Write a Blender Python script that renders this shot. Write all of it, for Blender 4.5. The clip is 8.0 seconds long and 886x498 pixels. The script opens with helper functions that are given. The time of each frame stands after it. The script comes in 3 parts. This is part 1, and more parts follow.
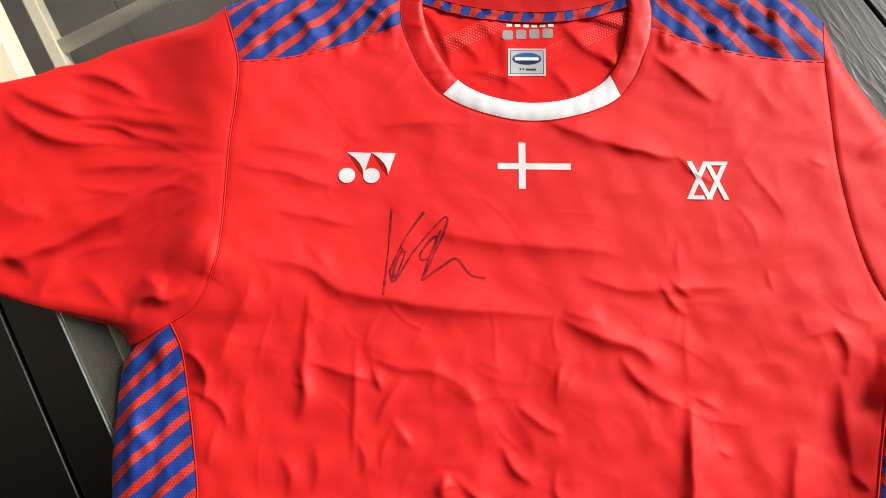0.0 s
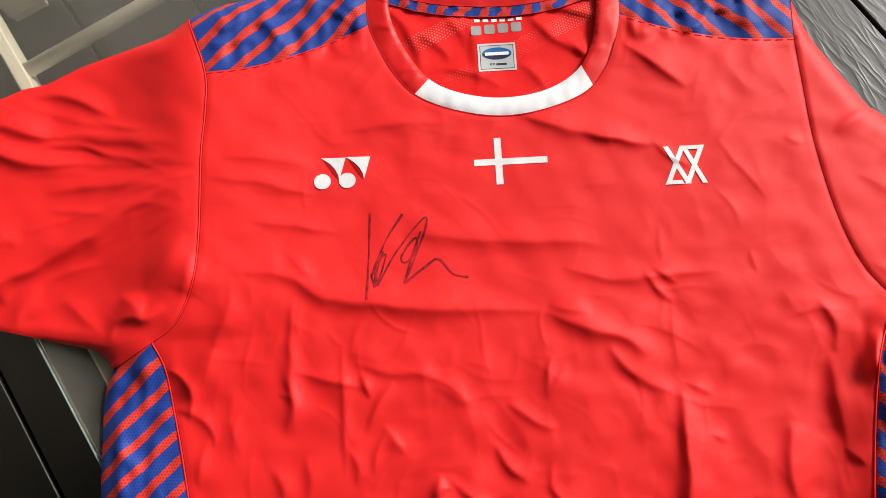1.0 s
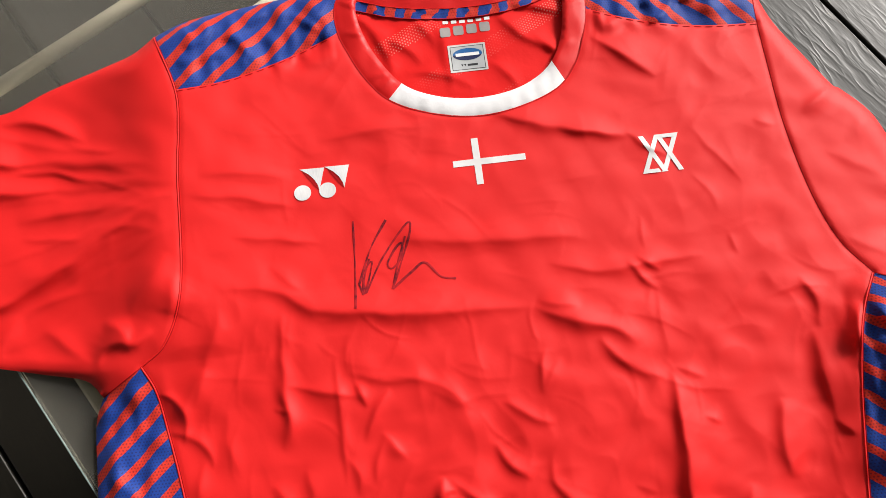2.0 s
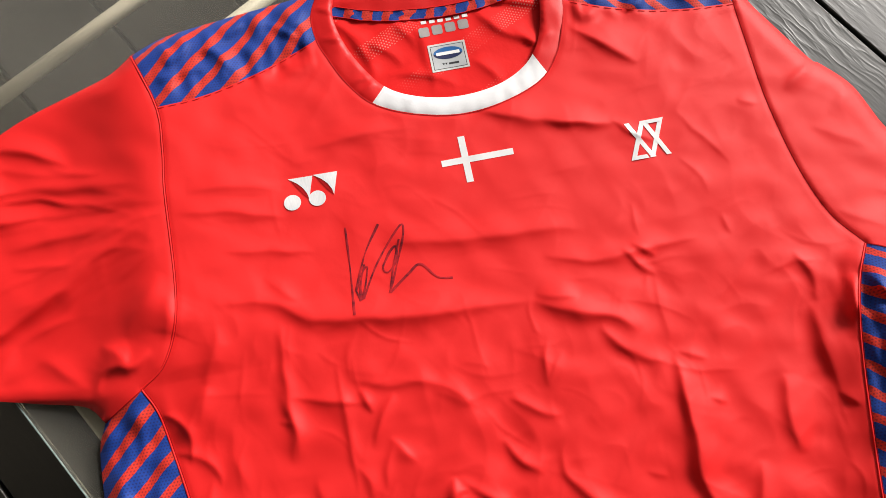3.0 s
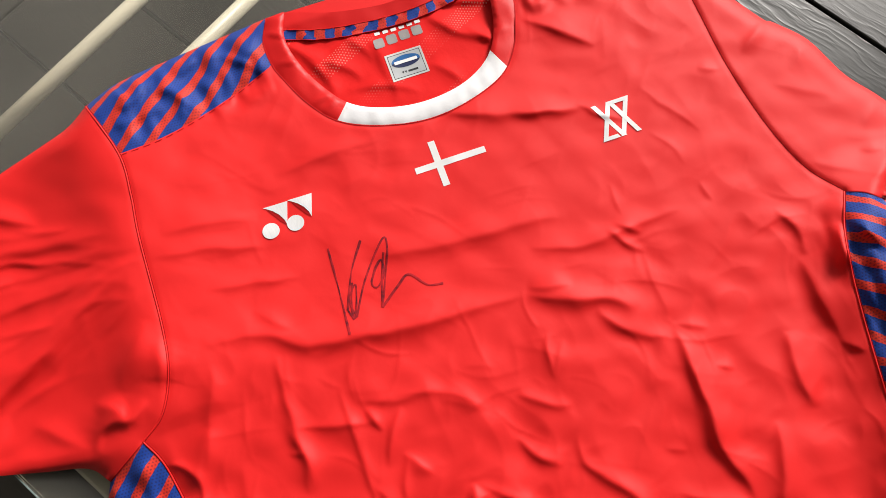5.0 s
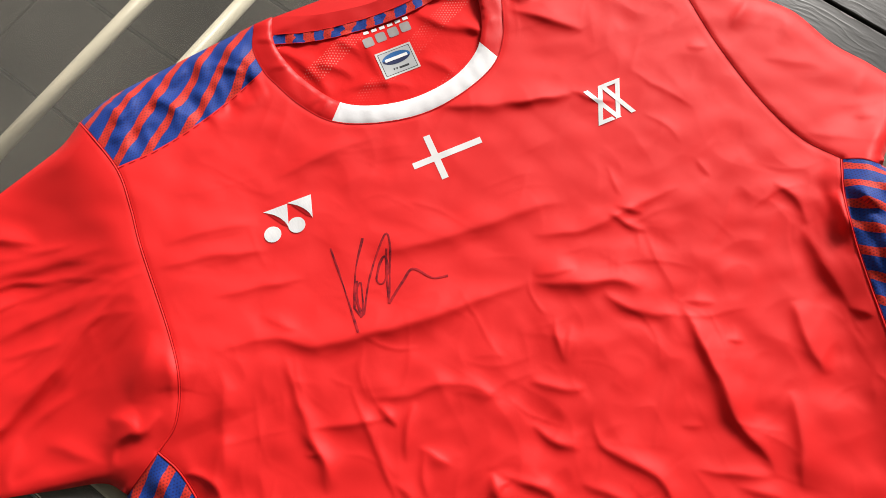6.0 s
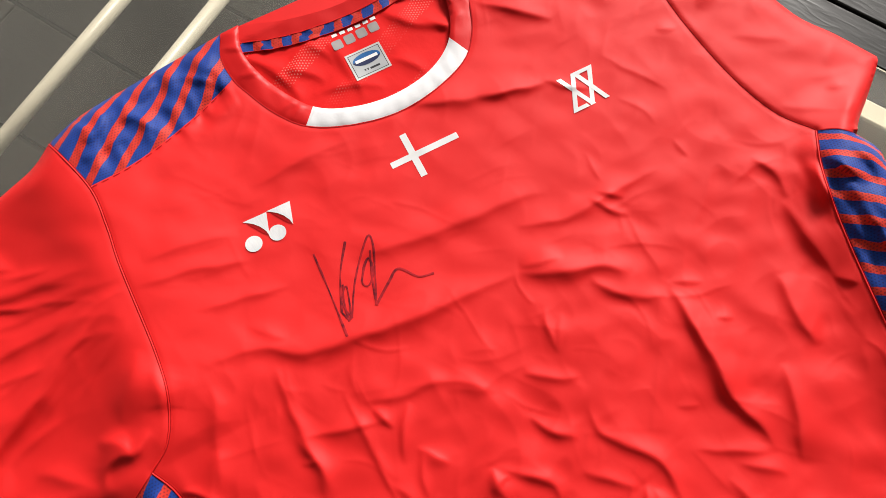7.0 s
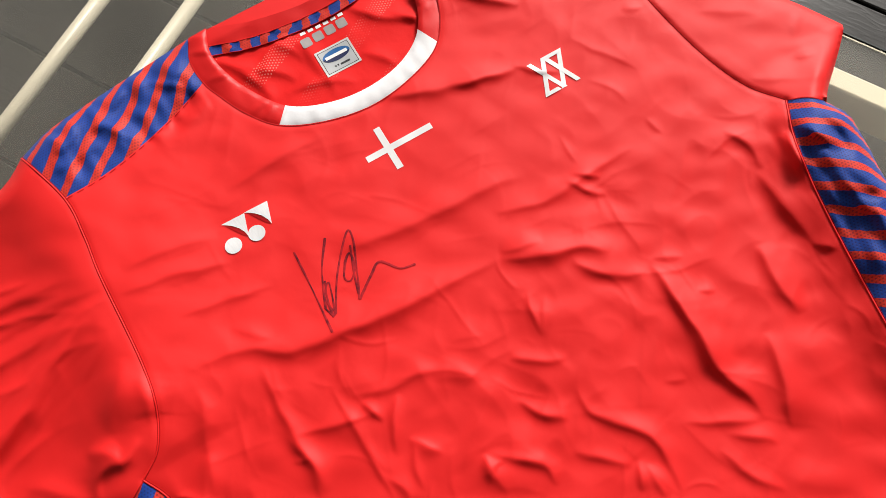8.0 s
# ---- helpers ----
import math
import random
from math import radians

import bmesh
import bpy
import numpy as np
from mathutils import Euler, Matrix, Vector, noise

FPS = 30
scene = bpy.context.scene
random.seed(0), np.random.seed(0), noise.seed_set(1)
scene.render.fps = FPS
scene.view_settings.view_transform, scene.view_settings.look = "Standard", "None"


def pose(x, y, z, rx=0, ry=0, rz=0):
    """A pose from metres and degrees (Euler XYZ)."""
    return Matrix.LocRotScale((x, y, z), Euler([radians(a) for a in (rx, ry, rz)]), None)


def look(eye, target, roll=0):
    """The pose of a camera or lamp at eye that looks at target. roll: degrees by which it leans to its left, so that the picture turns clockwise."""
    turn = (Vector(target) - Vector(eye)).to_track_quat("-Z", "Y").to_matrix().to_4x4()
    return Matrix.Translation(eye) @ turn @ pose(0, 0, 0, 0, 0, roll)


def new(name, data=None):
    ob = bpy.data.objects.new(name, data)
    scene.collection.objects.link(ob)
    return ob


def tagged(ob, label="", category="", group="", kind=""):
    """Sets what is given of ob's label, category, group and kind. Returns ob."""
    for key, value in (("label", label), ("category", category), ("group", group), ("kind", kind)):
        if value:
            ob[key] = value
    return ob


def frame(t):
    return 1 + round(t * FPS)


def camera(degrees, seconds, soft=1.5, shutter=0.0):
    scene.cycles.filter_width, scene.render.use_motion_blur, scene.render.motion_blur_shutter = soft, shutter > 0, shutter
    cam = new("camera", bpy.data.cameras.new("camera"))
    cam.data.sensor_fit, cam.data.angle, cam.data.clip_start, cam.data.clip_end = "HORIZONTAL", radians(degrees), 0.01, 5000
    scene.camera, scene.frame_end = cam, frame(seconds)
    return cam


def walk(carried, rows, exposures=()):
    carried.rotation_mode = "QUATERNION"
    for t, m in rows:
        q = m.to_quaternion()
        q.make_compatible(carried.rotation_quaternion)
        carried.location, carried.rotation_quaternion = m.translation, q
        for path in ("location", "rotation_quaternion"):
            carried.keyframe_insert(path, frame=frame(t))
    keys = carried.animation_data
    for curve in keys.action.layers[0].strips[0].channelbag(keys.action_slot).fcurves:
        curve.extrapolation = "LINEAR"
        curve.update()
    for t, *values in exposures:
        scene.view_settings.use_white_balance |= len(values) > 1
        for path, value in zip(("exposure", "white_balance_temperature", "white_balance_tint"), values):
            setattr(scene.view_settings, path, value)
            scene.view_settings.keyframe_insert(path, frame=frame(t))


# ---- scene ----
from mathutils import geometry

# ---- camera ----
cam = camera(59.07, 8.0, soft=0.8)
PATH = [
    (0, -0.0547, -0.2109, 0.9891, 14.56, 1.14, 0.97),
    (0.5, -0.0486, -0.2096, 0.9873, 14.52, 1.69, -0.80),
    (1, -0.0504, -0.2103, 0.9831, 14.60, 1.14, -2.77),
    (1.5, -0.0580, -0.2087, 0.9852, 14.49, 0.18, -5.17),
    (3, -0.0717, -0.2055, 0.9826, 14.59, -0.41, -11.26),
    (3.5, -0.0747, -0.2062, 0.9811, 14.93, -0.43, -14.02),
    (4, -0.0789, -0.2063, 0.9786, 15.25, -0.45, -16.09),
    (4.5, -0.0782, -0.2057, 0.9763, 15.43, -0.31, -17.88),
    (6, -0.0875, -0.2163, 0.9718, 16.26, 0.79, -23.04),
    (6.5, -0.0912, -0.2178, 0.9692, 16.49, 0.59, -25.34),
    (7, -0.0916, -0.2190, 0.9662, 16.58, 0.54, -27.21),
    (7.5, -0.0911, -0.2238, 0.9637, 16.77, 0.50, -29.06),
    (8, -0.0897, -0.2288, 0.9643, 16.61, 0.77, -30.69),
]
walk(cam, [(t, pose(*p)) for t, *p in PATH], exposures=[(0, 0.1, 6750, 11), (8, 0.1, 6750, 11)])

# ---- light: bright hazy daylight from the open side of the terrace ----
SUN_ELEVATION, SUN_AZIMUTH = 33, 36
world = bpy.data.worlds.new("world")
scene.world = world
world.use_nodes = True
wn = world.node_tree.nodes
sky = wn.new("ShaderNodeTexSky")
sky.sky_type = "NISHITA"
sky.sun_disc = False
sky.sun_elevation = radians(SUN_ELEVATION)
sky.sun_rotation = radians(90 - SUN_AZIMUTH)
sky.air_density, sky.dust_density, sky.ozone_density = 1.0, 4.0, 0.6
haze = wn.new("ShaderNodeHueSaturation")
haze.inputs["Saturation"].default_value = 0.06
world.node_tree.links.new(sky.outputs[0], haze.inputs["Color"])
world.node_tree.links.new(haze.outputs[0], wn["Background"].inputs[0])
wn["Background"].inputs[1].default_value = 0.080
sun = new("sun", bpy.data.lights.new("sun", "SUN"))
sun.data.energy, sun.data.angle, sun.data.color = 3.9, radians(14), (1.0, 0.97, 0.94)
sun.matrix_world = look((3 * math.cos(radians(SUN_AZIMUTH)), 3 * math.sin(radians(SUN_AZIMUTH)), 3 * math.tan(radians(SUN_ELEVATION))), (0, 0, 0))


# ---- materials ----
class Nodes:
    """A short way to write node materials."""

    def __init__(self, name):
        self.mat = bpy.data.materials.new(name)
        self.mat.use_nodes = True
        self.tree = self.mat.node_tree
        self.bsdf = self.tree.nodes["Principled BSDF"]

    def add(self, kind, **values):
        node = self.tree.nodes.new("ShaderNode" + kind)
        for key, value in values.items():
            setattr(node, key, value)
        return node

    def link(self, a, b):
        self.tree.links.new(a, b)

    def put(self, socket, value):
        if hasattr(value, "is_linked"):
            self.link(value, socket)
        else:
            socket.default_value = value

    def coords(self, scale=(1, 1, 1), turn=0.0):
        tex, mapping = self.add("TexCoord"), self.add("Mapping")
        self.link(tex.outputs["Object"], mapping.inputs["Vector"])
        mapping.inputs["Scale"].default_value = scale
        mapping.inputs["Rotation"].default_value = (0, 0, radians(turn))
        return mapping.outputs[0]

    def noise(self, vector, scale, detail=4.0, rough=0.55):
        node = self.add("TexNoise")
        self.link(vector, node.inputs["Vector"])
        node.inputs["Scale"].default_value, node.inputs["Detail"].default_value, node.inputs["Roughness"].default_value = scale, detail, rough
        return node.outputs[0]

    def ramp(self, fac, *stops):
        node = self.add("ValToRGB")
        self.link(fac, node.inputs[0])
        while len(node.color_ramp.elements) < len(stops):
            node.color_ramp.elements.new(0.5)
        for element, (at, colour) in zip(node.color_ramp.elements, stops):
            element.position, element.color = at, (*colour, 1)
        return node.outputs[0]

    def math(self, op, a, b=0.0):
        node = self.add("Math", operation=op)
        self.put(node.inputs[0], a)
        self.put(node.inputs[1], b)
        return node.outputs[0]

    def mix(self, fac, a, b):
        node = self.add("Mix", data_type="RGBA")
        self.put(node.inputs[0], fac)
        for socket, value in ((node.inputs[6], a), (node.inputs[7], b)):
            self.put(socket, value if hasattr(value, "is_linked") else (*value, 1))
        return node.outputs[2]

    def bump(self, height, strength, distance):
        node = self.add("Bump")
        self.link(height, node.inputs["Height"])
        node.inputs["Strength"].default_value, node.inputs["Distance"].default_value = strength, distance
        if self.bsdf.inputs["Normal"].is_linked:
            self.link(self.bsdf.inputs["Normal"].links[0].from_socket, node.inputs["Normal"])
        self.link(node.outputs[0], self.bsdf.inputs["Normal"])

    def base(self, colour, rough, metal=0.0, spec=0.5):
        self.put(self.bsdf.inputs["Base Color"], colour if hasattr(colour, "is_linked") else (*colour, 1))
        self.put(self.bsdf.inputs["Roughness"], rough)
        self.bsdf.inputs["Metallic"].default_value = metal
        self.bsdf.inputs["Specular IOR Level"].default_value = spec
        return self


def holes(n, pitch, size, turn=0.0):
    """1 in the small holes of a mesh knit, 0 between them; staggered rows."""
    sep = n.add("SeparateXYZ")
    n.link(n.coords((1 / pitch, 1 / pitch, 0), turn), sep.inputs[0])
    row = n.math("FLOOR", sep.outputs[1])
    shift = n.math("MULTIPLY", n.math("MODULO", n.math("ABSOLUTE", row), 2.0), 0.5)
    u = n.math("SUBTRACT", n.math("FRACT", n.math("ADD", sep.outputs[0], shift)), 0.5)
    v = n.math("SUBTRACT", n.math("FRACT", sep.outputs[1]), 0.5)
    d = n.math("SQRT", n.math("ADD", n.math("MULTIPLY", u, u), n.math("MULTIPLY", v, v)))
    return n.math("LESS_THAN", d, size)


RED, RED_DARK = (0.84, 0.0185, 0.018), (0.78, 0.0155, 0.015)


def knit(name, colour, shade, rough=0.56, sheen=0.0):
    n = Nodes(name)
    c = n.coords()
    n.base(n.mix(n.ramp(n.noise(c, 18, 5), (0.35, (0, 0, 0)), (0.7, (1, 1, 1))), colour, shade), rough, spec=0.27)
    n.bsdf.inputs["Sheen Weight"].default_value = sheen
    n.bsdf.inputs["Sheen Roughness"].default_value = 0.4
    n.bump(n.noise(n.coords((1, 0.5, 1)), 900, 2), 0.10, 0.0003)
    n.bump(n.noise(c, 70, 5), 0.14, 0.0010)
    return n.mat


def striped(name, turn, period, share, wave=0.22, fray=0.0, open_mesh=0.5):
    """Blue mesh knit with slanting orange-red stripes and small holes."""
    n = Nodes(name)
    sep = n.add("SeparateXYZ")
    wob = n.noise(n.coords(), 14, 2)
    n.link(n.coords((1 / period, 1 / period, 0), turn), sep.inputs[0])
    u = n.math("FRACT", n.math("ADD", n.math("ADD", sep.outputs[1], n.math("MULTIPLY", wob, wave)), n.math("MULTIPLY", n.noise(n.coords(), 110, 2), fray)))
    stripe = n.math("LESS_THAN", u, share)
    dark = holes(n, 0.0021, 0.27)
    blue = n.mix(n.noise(n.coords(), 30), (0.009, 0.042, 0.26), (0.014, 0.060, 0.33))
    red = n.mix(n.noise(n.coords(), 30), (0.62, 0.032, 0.018), (0.7, 0.042, 0.025))
    cloth = n.mix(stripe, blue, red)
    n.base(n.mix(n.math("MULTIPLY", dark, open_mesh), cloth, (0.02, 0.008, 0.03)), 0.58, spec=0.2)
    n.bsdf.inputs["Sheen Weight"].default_value = 0.04
    n.bump(n.math("SUBTRACT", 1.0, dark), 0.4, 0.0004)
    n.bump(n.noise(n.coords(), 60, 5), 0.3, 0.001)
    return n.mat


def perforated(name):
    """Red knit of the back, with pale see-through dots in slanting bands."""
    n = Nodes(name)
    sep = n.add("SeparateXYZ")
    n.link(n.coords((1, 1, 0), -27), sep.inputs[0])
    band = n.math("LESS_THAN", n.math("FRACT", n.math("MULTIPLY", n.math("SUBTRACT", sep.outputs[1], 0.0723), 23.0)), 0.34)
    c = n.coords()
    # dots fade out in random patches, standing in for shaded places
    shade_fade = n.ramp(n.noise(n.coords((1, 1, 0)), 24, 2), (0.42, (0.05, 0.05, 0.05)), (0.62, (1, 1, 1)))
    dots = n.math("MULTIPLY", n.math("MULTIPLY", n.math("MULTIPLY", holes(n, 0.0023, 0.25, 20), 0.55), band), shade_fade)
    n.base(n.mix(dots, n.mix(n.noise(c, 25), RED, RED_DARK), (0.75, 0.35, 0.3)), 0.6, spec=0.1)
    n.bump(n.noise(c, 60, 5), 0.4, 0.0012)
    return n.mat


def plain(name, colour, rough=0.5, spec=0.4, vary=0.1, scale=60, relief=0.0004):
    n = Nodes(name)
    c = n.coords()
    n.base(n.mix(n.noise(c, scale, 5), colour, tuple(v * (1 - vary) for v in colour)), rough, spec=spec)
    n.bump(n.noise(c, scale * 4, 4), 0.25, relief)
    return n.mat


def felt_pen(name):
    """Black ink soaked unevenly into red cloth."""
    n = Nodes(name)
    n.base(n.mix(n.ramp(n.noise(n.coords(), 170, 5), (0.33, (0, 0, 0)), (0.62, (1, 1, 1))), (0.09, 0.008, 0.015), (0.46, 0.016, 0.022)), 0.7, spec=0.15)
    return n.mat


def stitched(name):
    """White satin stitch: fine parallel threads."""
    n = Nodes(name)
    threads = n.noise(n.coords((1, 0.12, 1), 25), 1400, 2)
    n.base(n.mix(threads, (0.66, 0.66, 0.67), (0.84, 0.84, 0.84)), 0.4)
    n.bump(threads, 0.3, 0.0003)
    return n.mat


def deck_wood(name, colour, shade):
    """Near-black composite board with embossed grain along its length (local x)."""
    n = Nodes(name)
    info = n.add("ObjectInfo")
    tex = n.add("TexCoord")
    shift = n.add("VectorMath", operation="ADD")
    n.link(tex.outputs["Object"], shift.inputs[0])
    comb = n.add("CombineXYZ")
    n.link(n.math("MULTIPLY", info.outputs["Random"], 37.0), comb.inputs[0])
    n.link(n.math("MULTIPLY", info.outputs["Random"], 11.0), comb.inputs[1])
    n.link(comb.outputs[0], shift.inputs[1])
    long = n.add("Mapping")
    long.inputs["Scale"].default_value = (0.16, 1, 1)
    n.link(shift.outputs[0], long.inputs[0])
    warp = n.noise(shift.outputs[0], 5, 3)
    bent = n.add("VectorMath", operation="ADD")
    n.link(long.outputs[0], bent.inputs[0])
    side = n.add("CombineXYZ")
    n.link(n.math("MULTIPLY", warp, 0.05), side.inputs[1])
    n.link(side.outputs[0], bent.inputs[1])
    coarse = n.noise(bent.outputs[0], 75, 2, 0.4)
    ridge = n.math("POWER", n.math("SUBTRACT", 1.0, n.math("ABSOLUTE", n.math("MULTIPLY", n.math("SUBTRACT", coarse, 0.5), 5.0))), 2.0)
    fine = n.noise(long.outputs[0], 260, 6)
    patchy = n.ramp(n.noise(shift.outputs[0], 4, 3), (0.4, (0.15, 0.15, 0.15)), (0.65, (1, 1, 1)))
    height = n.math("ADD", n.math("MULTIPLY", n.math("MAXIMUM", ridge, 0.0), patchy), n.math("MULTIPLY", fine, 0.45))
    blotch = n.noise(shift.outputs[0], 6, 5)
    n.base(n.mix(n.math("MULTIPLY", n.math("ADD", blotch, fine), 0.5), colour, shade), n.math("ADD", 0.26, n.math("MULTIPLY", blotch, 0.16)), spec=0.48)
    n.bump(height, 0.34, 0.0007)
    return n.mat


def painted(name, colour):
    """Cream gloss paint with faint brush marks and a few soiled places."""
    n = Nodes(name)
    c = n.coords()
    dirt = n.ramp(n.noise(c, 9, 6), (0.45, (0, 0, 0)), (0.75, (1, 1, 1)))
    n.base(n.mix(n.math("MULTIPLY", dirt, 0.5), colour, tuple(v * 0.8 for v in colour)), 0.38)
    n.bump(n.noise(c, 45, 5), 0.2, 0.0006)
    return n.mat


def glass(name):
    """Clear glass with a slight pale cloudiness that varies over the pane."""
    n = Nodes(name)
    clearness = n.ramp(n.noise(n.coords(), 7, 5), (0.3, (0.952, 0.952, 0.952)), (0.75, (0.976, 0.976, 0.976)))
    n.base((0.93, 0.90, 0.80), 0.02)
    n.put(n.bsdf.inputs["Transmission Weight"], clearness)
    n.bsdf.inputs["IOR"].default_value = 1.5
    return n.mat


def glass_edge(name):
    n = Nodes(name)
    n.base(n.mix(n.noise(n.coords(), 12, 3), (0.10, 0.16, 0.16), (0.34, 0.42, 0.40)), 0.12)
    return n.mat


M_RED = knit("red_knit", RED, RED_DARK)
M_BAND = knit("red_collar_knit", (0.7, 0.012, 0.0125), RED_DARK, 0.45)
M_WHITE = plain("white_knit", (0.88, 0.88, 0.89), 0.55, vary=0.05, scale=90)
M_STRIPE_L = striped("striped_mesh_rising", -46, 0.0172, 0.38, 0.4)
M_STRIPE_R = striped("striped_mesh_falling", 46, 0.0172, 0.38, 0.4)
M_SIDE_L = striped("side_mesh_rising", -43, 0.0152, 0.38, 0.4, 0.10)
M_SIDE_R = striped("side_mesh_falling", 44, 0.0152, 0.38, 0.5, 0.15)
M_TAPE = striped("striped_tape", -64, 0.0155, 0.48, 1.0, 0.75, 0.22)
M_BACK = perforated("perforated_red_knit")
# seam thread, and also the painted shade beside piping and pennants
M_SEAM = plain("dark_red_thread_and_shade", (0.40, 0.011, 0.013), 0.85, 0.04)
M_CORD = plain("red_piping", (0.58, 0.016, 0.018), 0.7, 0.08)
M_PRINT = plain("white_print", (0.85, 0.84, 0.84), 0.4, vary=0.04)
M_STITCH = stitched("white_embroidery")
M_INK = felt_pen("black_ink")
M_LABEL = plain("silver_label", (0.46, 0.48, 0.49), 0.42, vary=0.08, scale=200)
M_LABEL_EDGE = plain("pale_label_border", (0.62, 0.6, 0.58), 0.5)
M_GREY = plain("grey_print", (0.36, 0.33, 0.32), 0.5, vary=0.2, scale=300)
M_BLACK = plain("black_print", (0.02, 0.022, 0.025), 0.45)
M_BLUE = plain("blue_print", (0.02, 0.16, 0.45), 0.35, vary=0.5, scale=120)
M_NAVY = plain("navy_print", (0.012, 0.02, 0.08), 0.35)
M_DECK = deck_wood("black_deck_board", (0.008, 0.0072, 0.0056), (0.018, 0.0160, 0.0122))
M_CREAM = painted("cream_paint", (0.62, 0.59, 0.50))
M_GLASS = glass("clear_glass")
M_GLASS_EDGE = glass_edge("green_glass_edge")
M_GLASS_EDGE_SHADE = plain("shaded_glass_edge", (0.02, 0.03, 0.03), 0.4)
M_GROUND = plain("dark_soil", (0.05, 0.05, 0.04), 0.9, vary=0.5, scale=3, relief=0.01)
# the next two colour the unseen walls and roof added to block light
M_BLOCKER_DARK = plain("dark_blocker", (0.05, 0.045, 0.04), 0.8, vary=0.3, scale=4, relief=0.002)
M_BLOCKER_BROWN = plain("brown_blocker", (0.07, 0.06, 0.05), 0.85, vary=0.2, scale=4, relief=0.002)


# ---- mesh helpers ----
def mesh_from(name, verts, faces, material, smooth=True):
    me = bpy.data.meshes.new(name)
    me.from_pydata([tuple(v) for v in verts], [], [tuple(f) for f in faces])
    me.materials.append(material)
    if smooth:
        me.polygons.foreach_set("use_smooth", [True] * len(me.polygons))
    me.update()
    return me


def part(name, bm, material, parent, label=""):
    """Links a bmesh, or a ready mesh, as one object under its thing."""
    if isinstance(bm, bpy.types.Mesh):
        me = bm
    else:
        me = bpy.data.meshes.new(name)
        bm.to_mesh(me)
        bm.free()
        me.materials.append(material)
    ob = new(name, me)
    ob.parent = parent
    return tagged(ob, label)


def box(x0, y0, z0, x1, y1, z1, bevel=0.0, segments=2):
    bm = bmesh.new()
    bmesh.ops.create_cube(bm, size=1)
    for v in bm.verts:
        v.co = ((x0 + x1) / 2 + v.co.x * (x1 - x0), (y0 + y1) / 2 + v.co.y * (y1 - y0), (z0 + z1) / 2 + v.co.z * (z1 - z0))
    if bevel:
        bmesh.ops.bevel(bm, geom=bm.edges[:], offset=bevel, segments=segments, profile=0.5, affect="EDGES")
        for f in bm.faces:
            f.smooth = len(f.verts) == 4 and f.calc_area() < 40 * bevel * max(x1 - x0, y1 - y0, z1 - z0) * 0.05
    return bm


def rod(a, b, radius, sides=20):
    bm = bmesh.new()
    a, b = Vector(a), Vector(b)
    bmesh.ops.create_cone(bm, cap_ends=True, segments=sides, radius1=radius, radius2=radius, depth=(b - a).length)
    turn = (b - a).to_track_quat("Z", "Y").to_matrix().to_4x4()
    bmesh.ops.transform(bm, matrix=Matrix.Translation((a + b) / 2) @ turn, verts=bm.verts)
    for f in bm.faces:
        f.smooth = len(f.verts) == 4
    return bm


# ---- the terrace: everything below lies along s (across) and q (along the boards) ----
TURN = -59.3                      # direction of the boards, degrees from x
GLASS_TOP = 0.4215
FRAME = pose(0, 0, 0, 0, 0, TURN + 90)   # local x is s, local y is q


def build_ground():
    bm = bmesh.new()
    bmesh.ops.create_grid(bm, x_segments=40, y_segments=40, size=60)
    for v in bm.verts:
        v.co.z = -0.16 + 0.02 * noise.noise(v.co * 0.4)
    me = bpy.data.meshes.new("ground")
    bm.to_mesh(me)
    bm.free()
    me.materials.append(M_GROUND)
    tagged(new("ground", me), "dark bare soil around the wooden terrace", "ground", kind="structure")


def build_deck():
    deck = tagged(new("floor"), "near-black wood-grain composite decking boards with open gaps", "deck", kind="structure")
    deck.matrix_world = FRAME
    pitch, gap, start = 0.154, 0.005, -0.581
    # unbroken black slab added below the boards, for the darkness in their gaps
    part("joist", box(-2.85, -2.58, -0.12, 2.62, 2.58, -0.035), M_BLACK, deck)
    meshes = {}

    def board(s, width, q0, q1):
        key = (round(width, 4), round(q1 - q0, 3))
        if key not in meshes:
            bm = box(-(q1 - q0) / 2, -width / 2, -0.024, (q1 - q0) / 2, width / 2, 0, 0.0022, 2)
            me = bpy.data.meshes.new("board")
            bm.to_mesh(me)
            bm.free()
            me.materials.append(M_DECK)
            meshes[key] = me
        ob = new("board", meshes[key])
        ob.parent = deck
        ob.matrix_local = pose(s, (q0 + q1) / 2, 0, 0, 0, 90)

    for k in range(-15, 21):
        s0, s1 = start + k * pitch + gap / 2, start + (k + 1) * pitch - gap / 2
        if k == JOINT_ROW:
            board((s0 + s1) / 2, s1 - s0, -2.6, JOINT_Q - 0.0012)
            board((s0 + s1) / 2, s1 - s0, JOINT_Q + 0.0012, 2.6)
        else:
            board((s0 + s1) / 2, s1 - s0, -2.6, 2.6)


JOINT_ROW, JOINT_Q = 3, 0.729


def build_light_blockers():
    """Unseen walls and a roof, added to block part of the sky and its reflections."""
    wall = tagged(new("wall_west"), "unseen brown wall added beside the terrace to block light", "wall", kind="structure")
    wall.matrix_world = FRAME
    part("wall_face", box(-2.45, -2.6, -0.15, -2.2, 2.6, 2.6), M_BLOCKER_BROWN, wall)
    wall = tagged(new("wall_south"), "unseen dark wall added behind the table to block light", "wall", kind="structure")
    wall.matrix_world = FRAME
    part("wall_face", box(-2.2, -2.0, -0.15, 1.3, -1.75, 2.6), M_BLOCKER_DARK, wall)
    roof = tagged(new("ceiling"), "unseen dark panel added overhead to block the sky", "ceiling", kind="structure")
    roof.matrix_world = FRAME
    part("roof_panel", box(-2.5, -2.1, 2.62, -0.45, 2.6, 2.74), M_BLOCKER_DARK, roof)


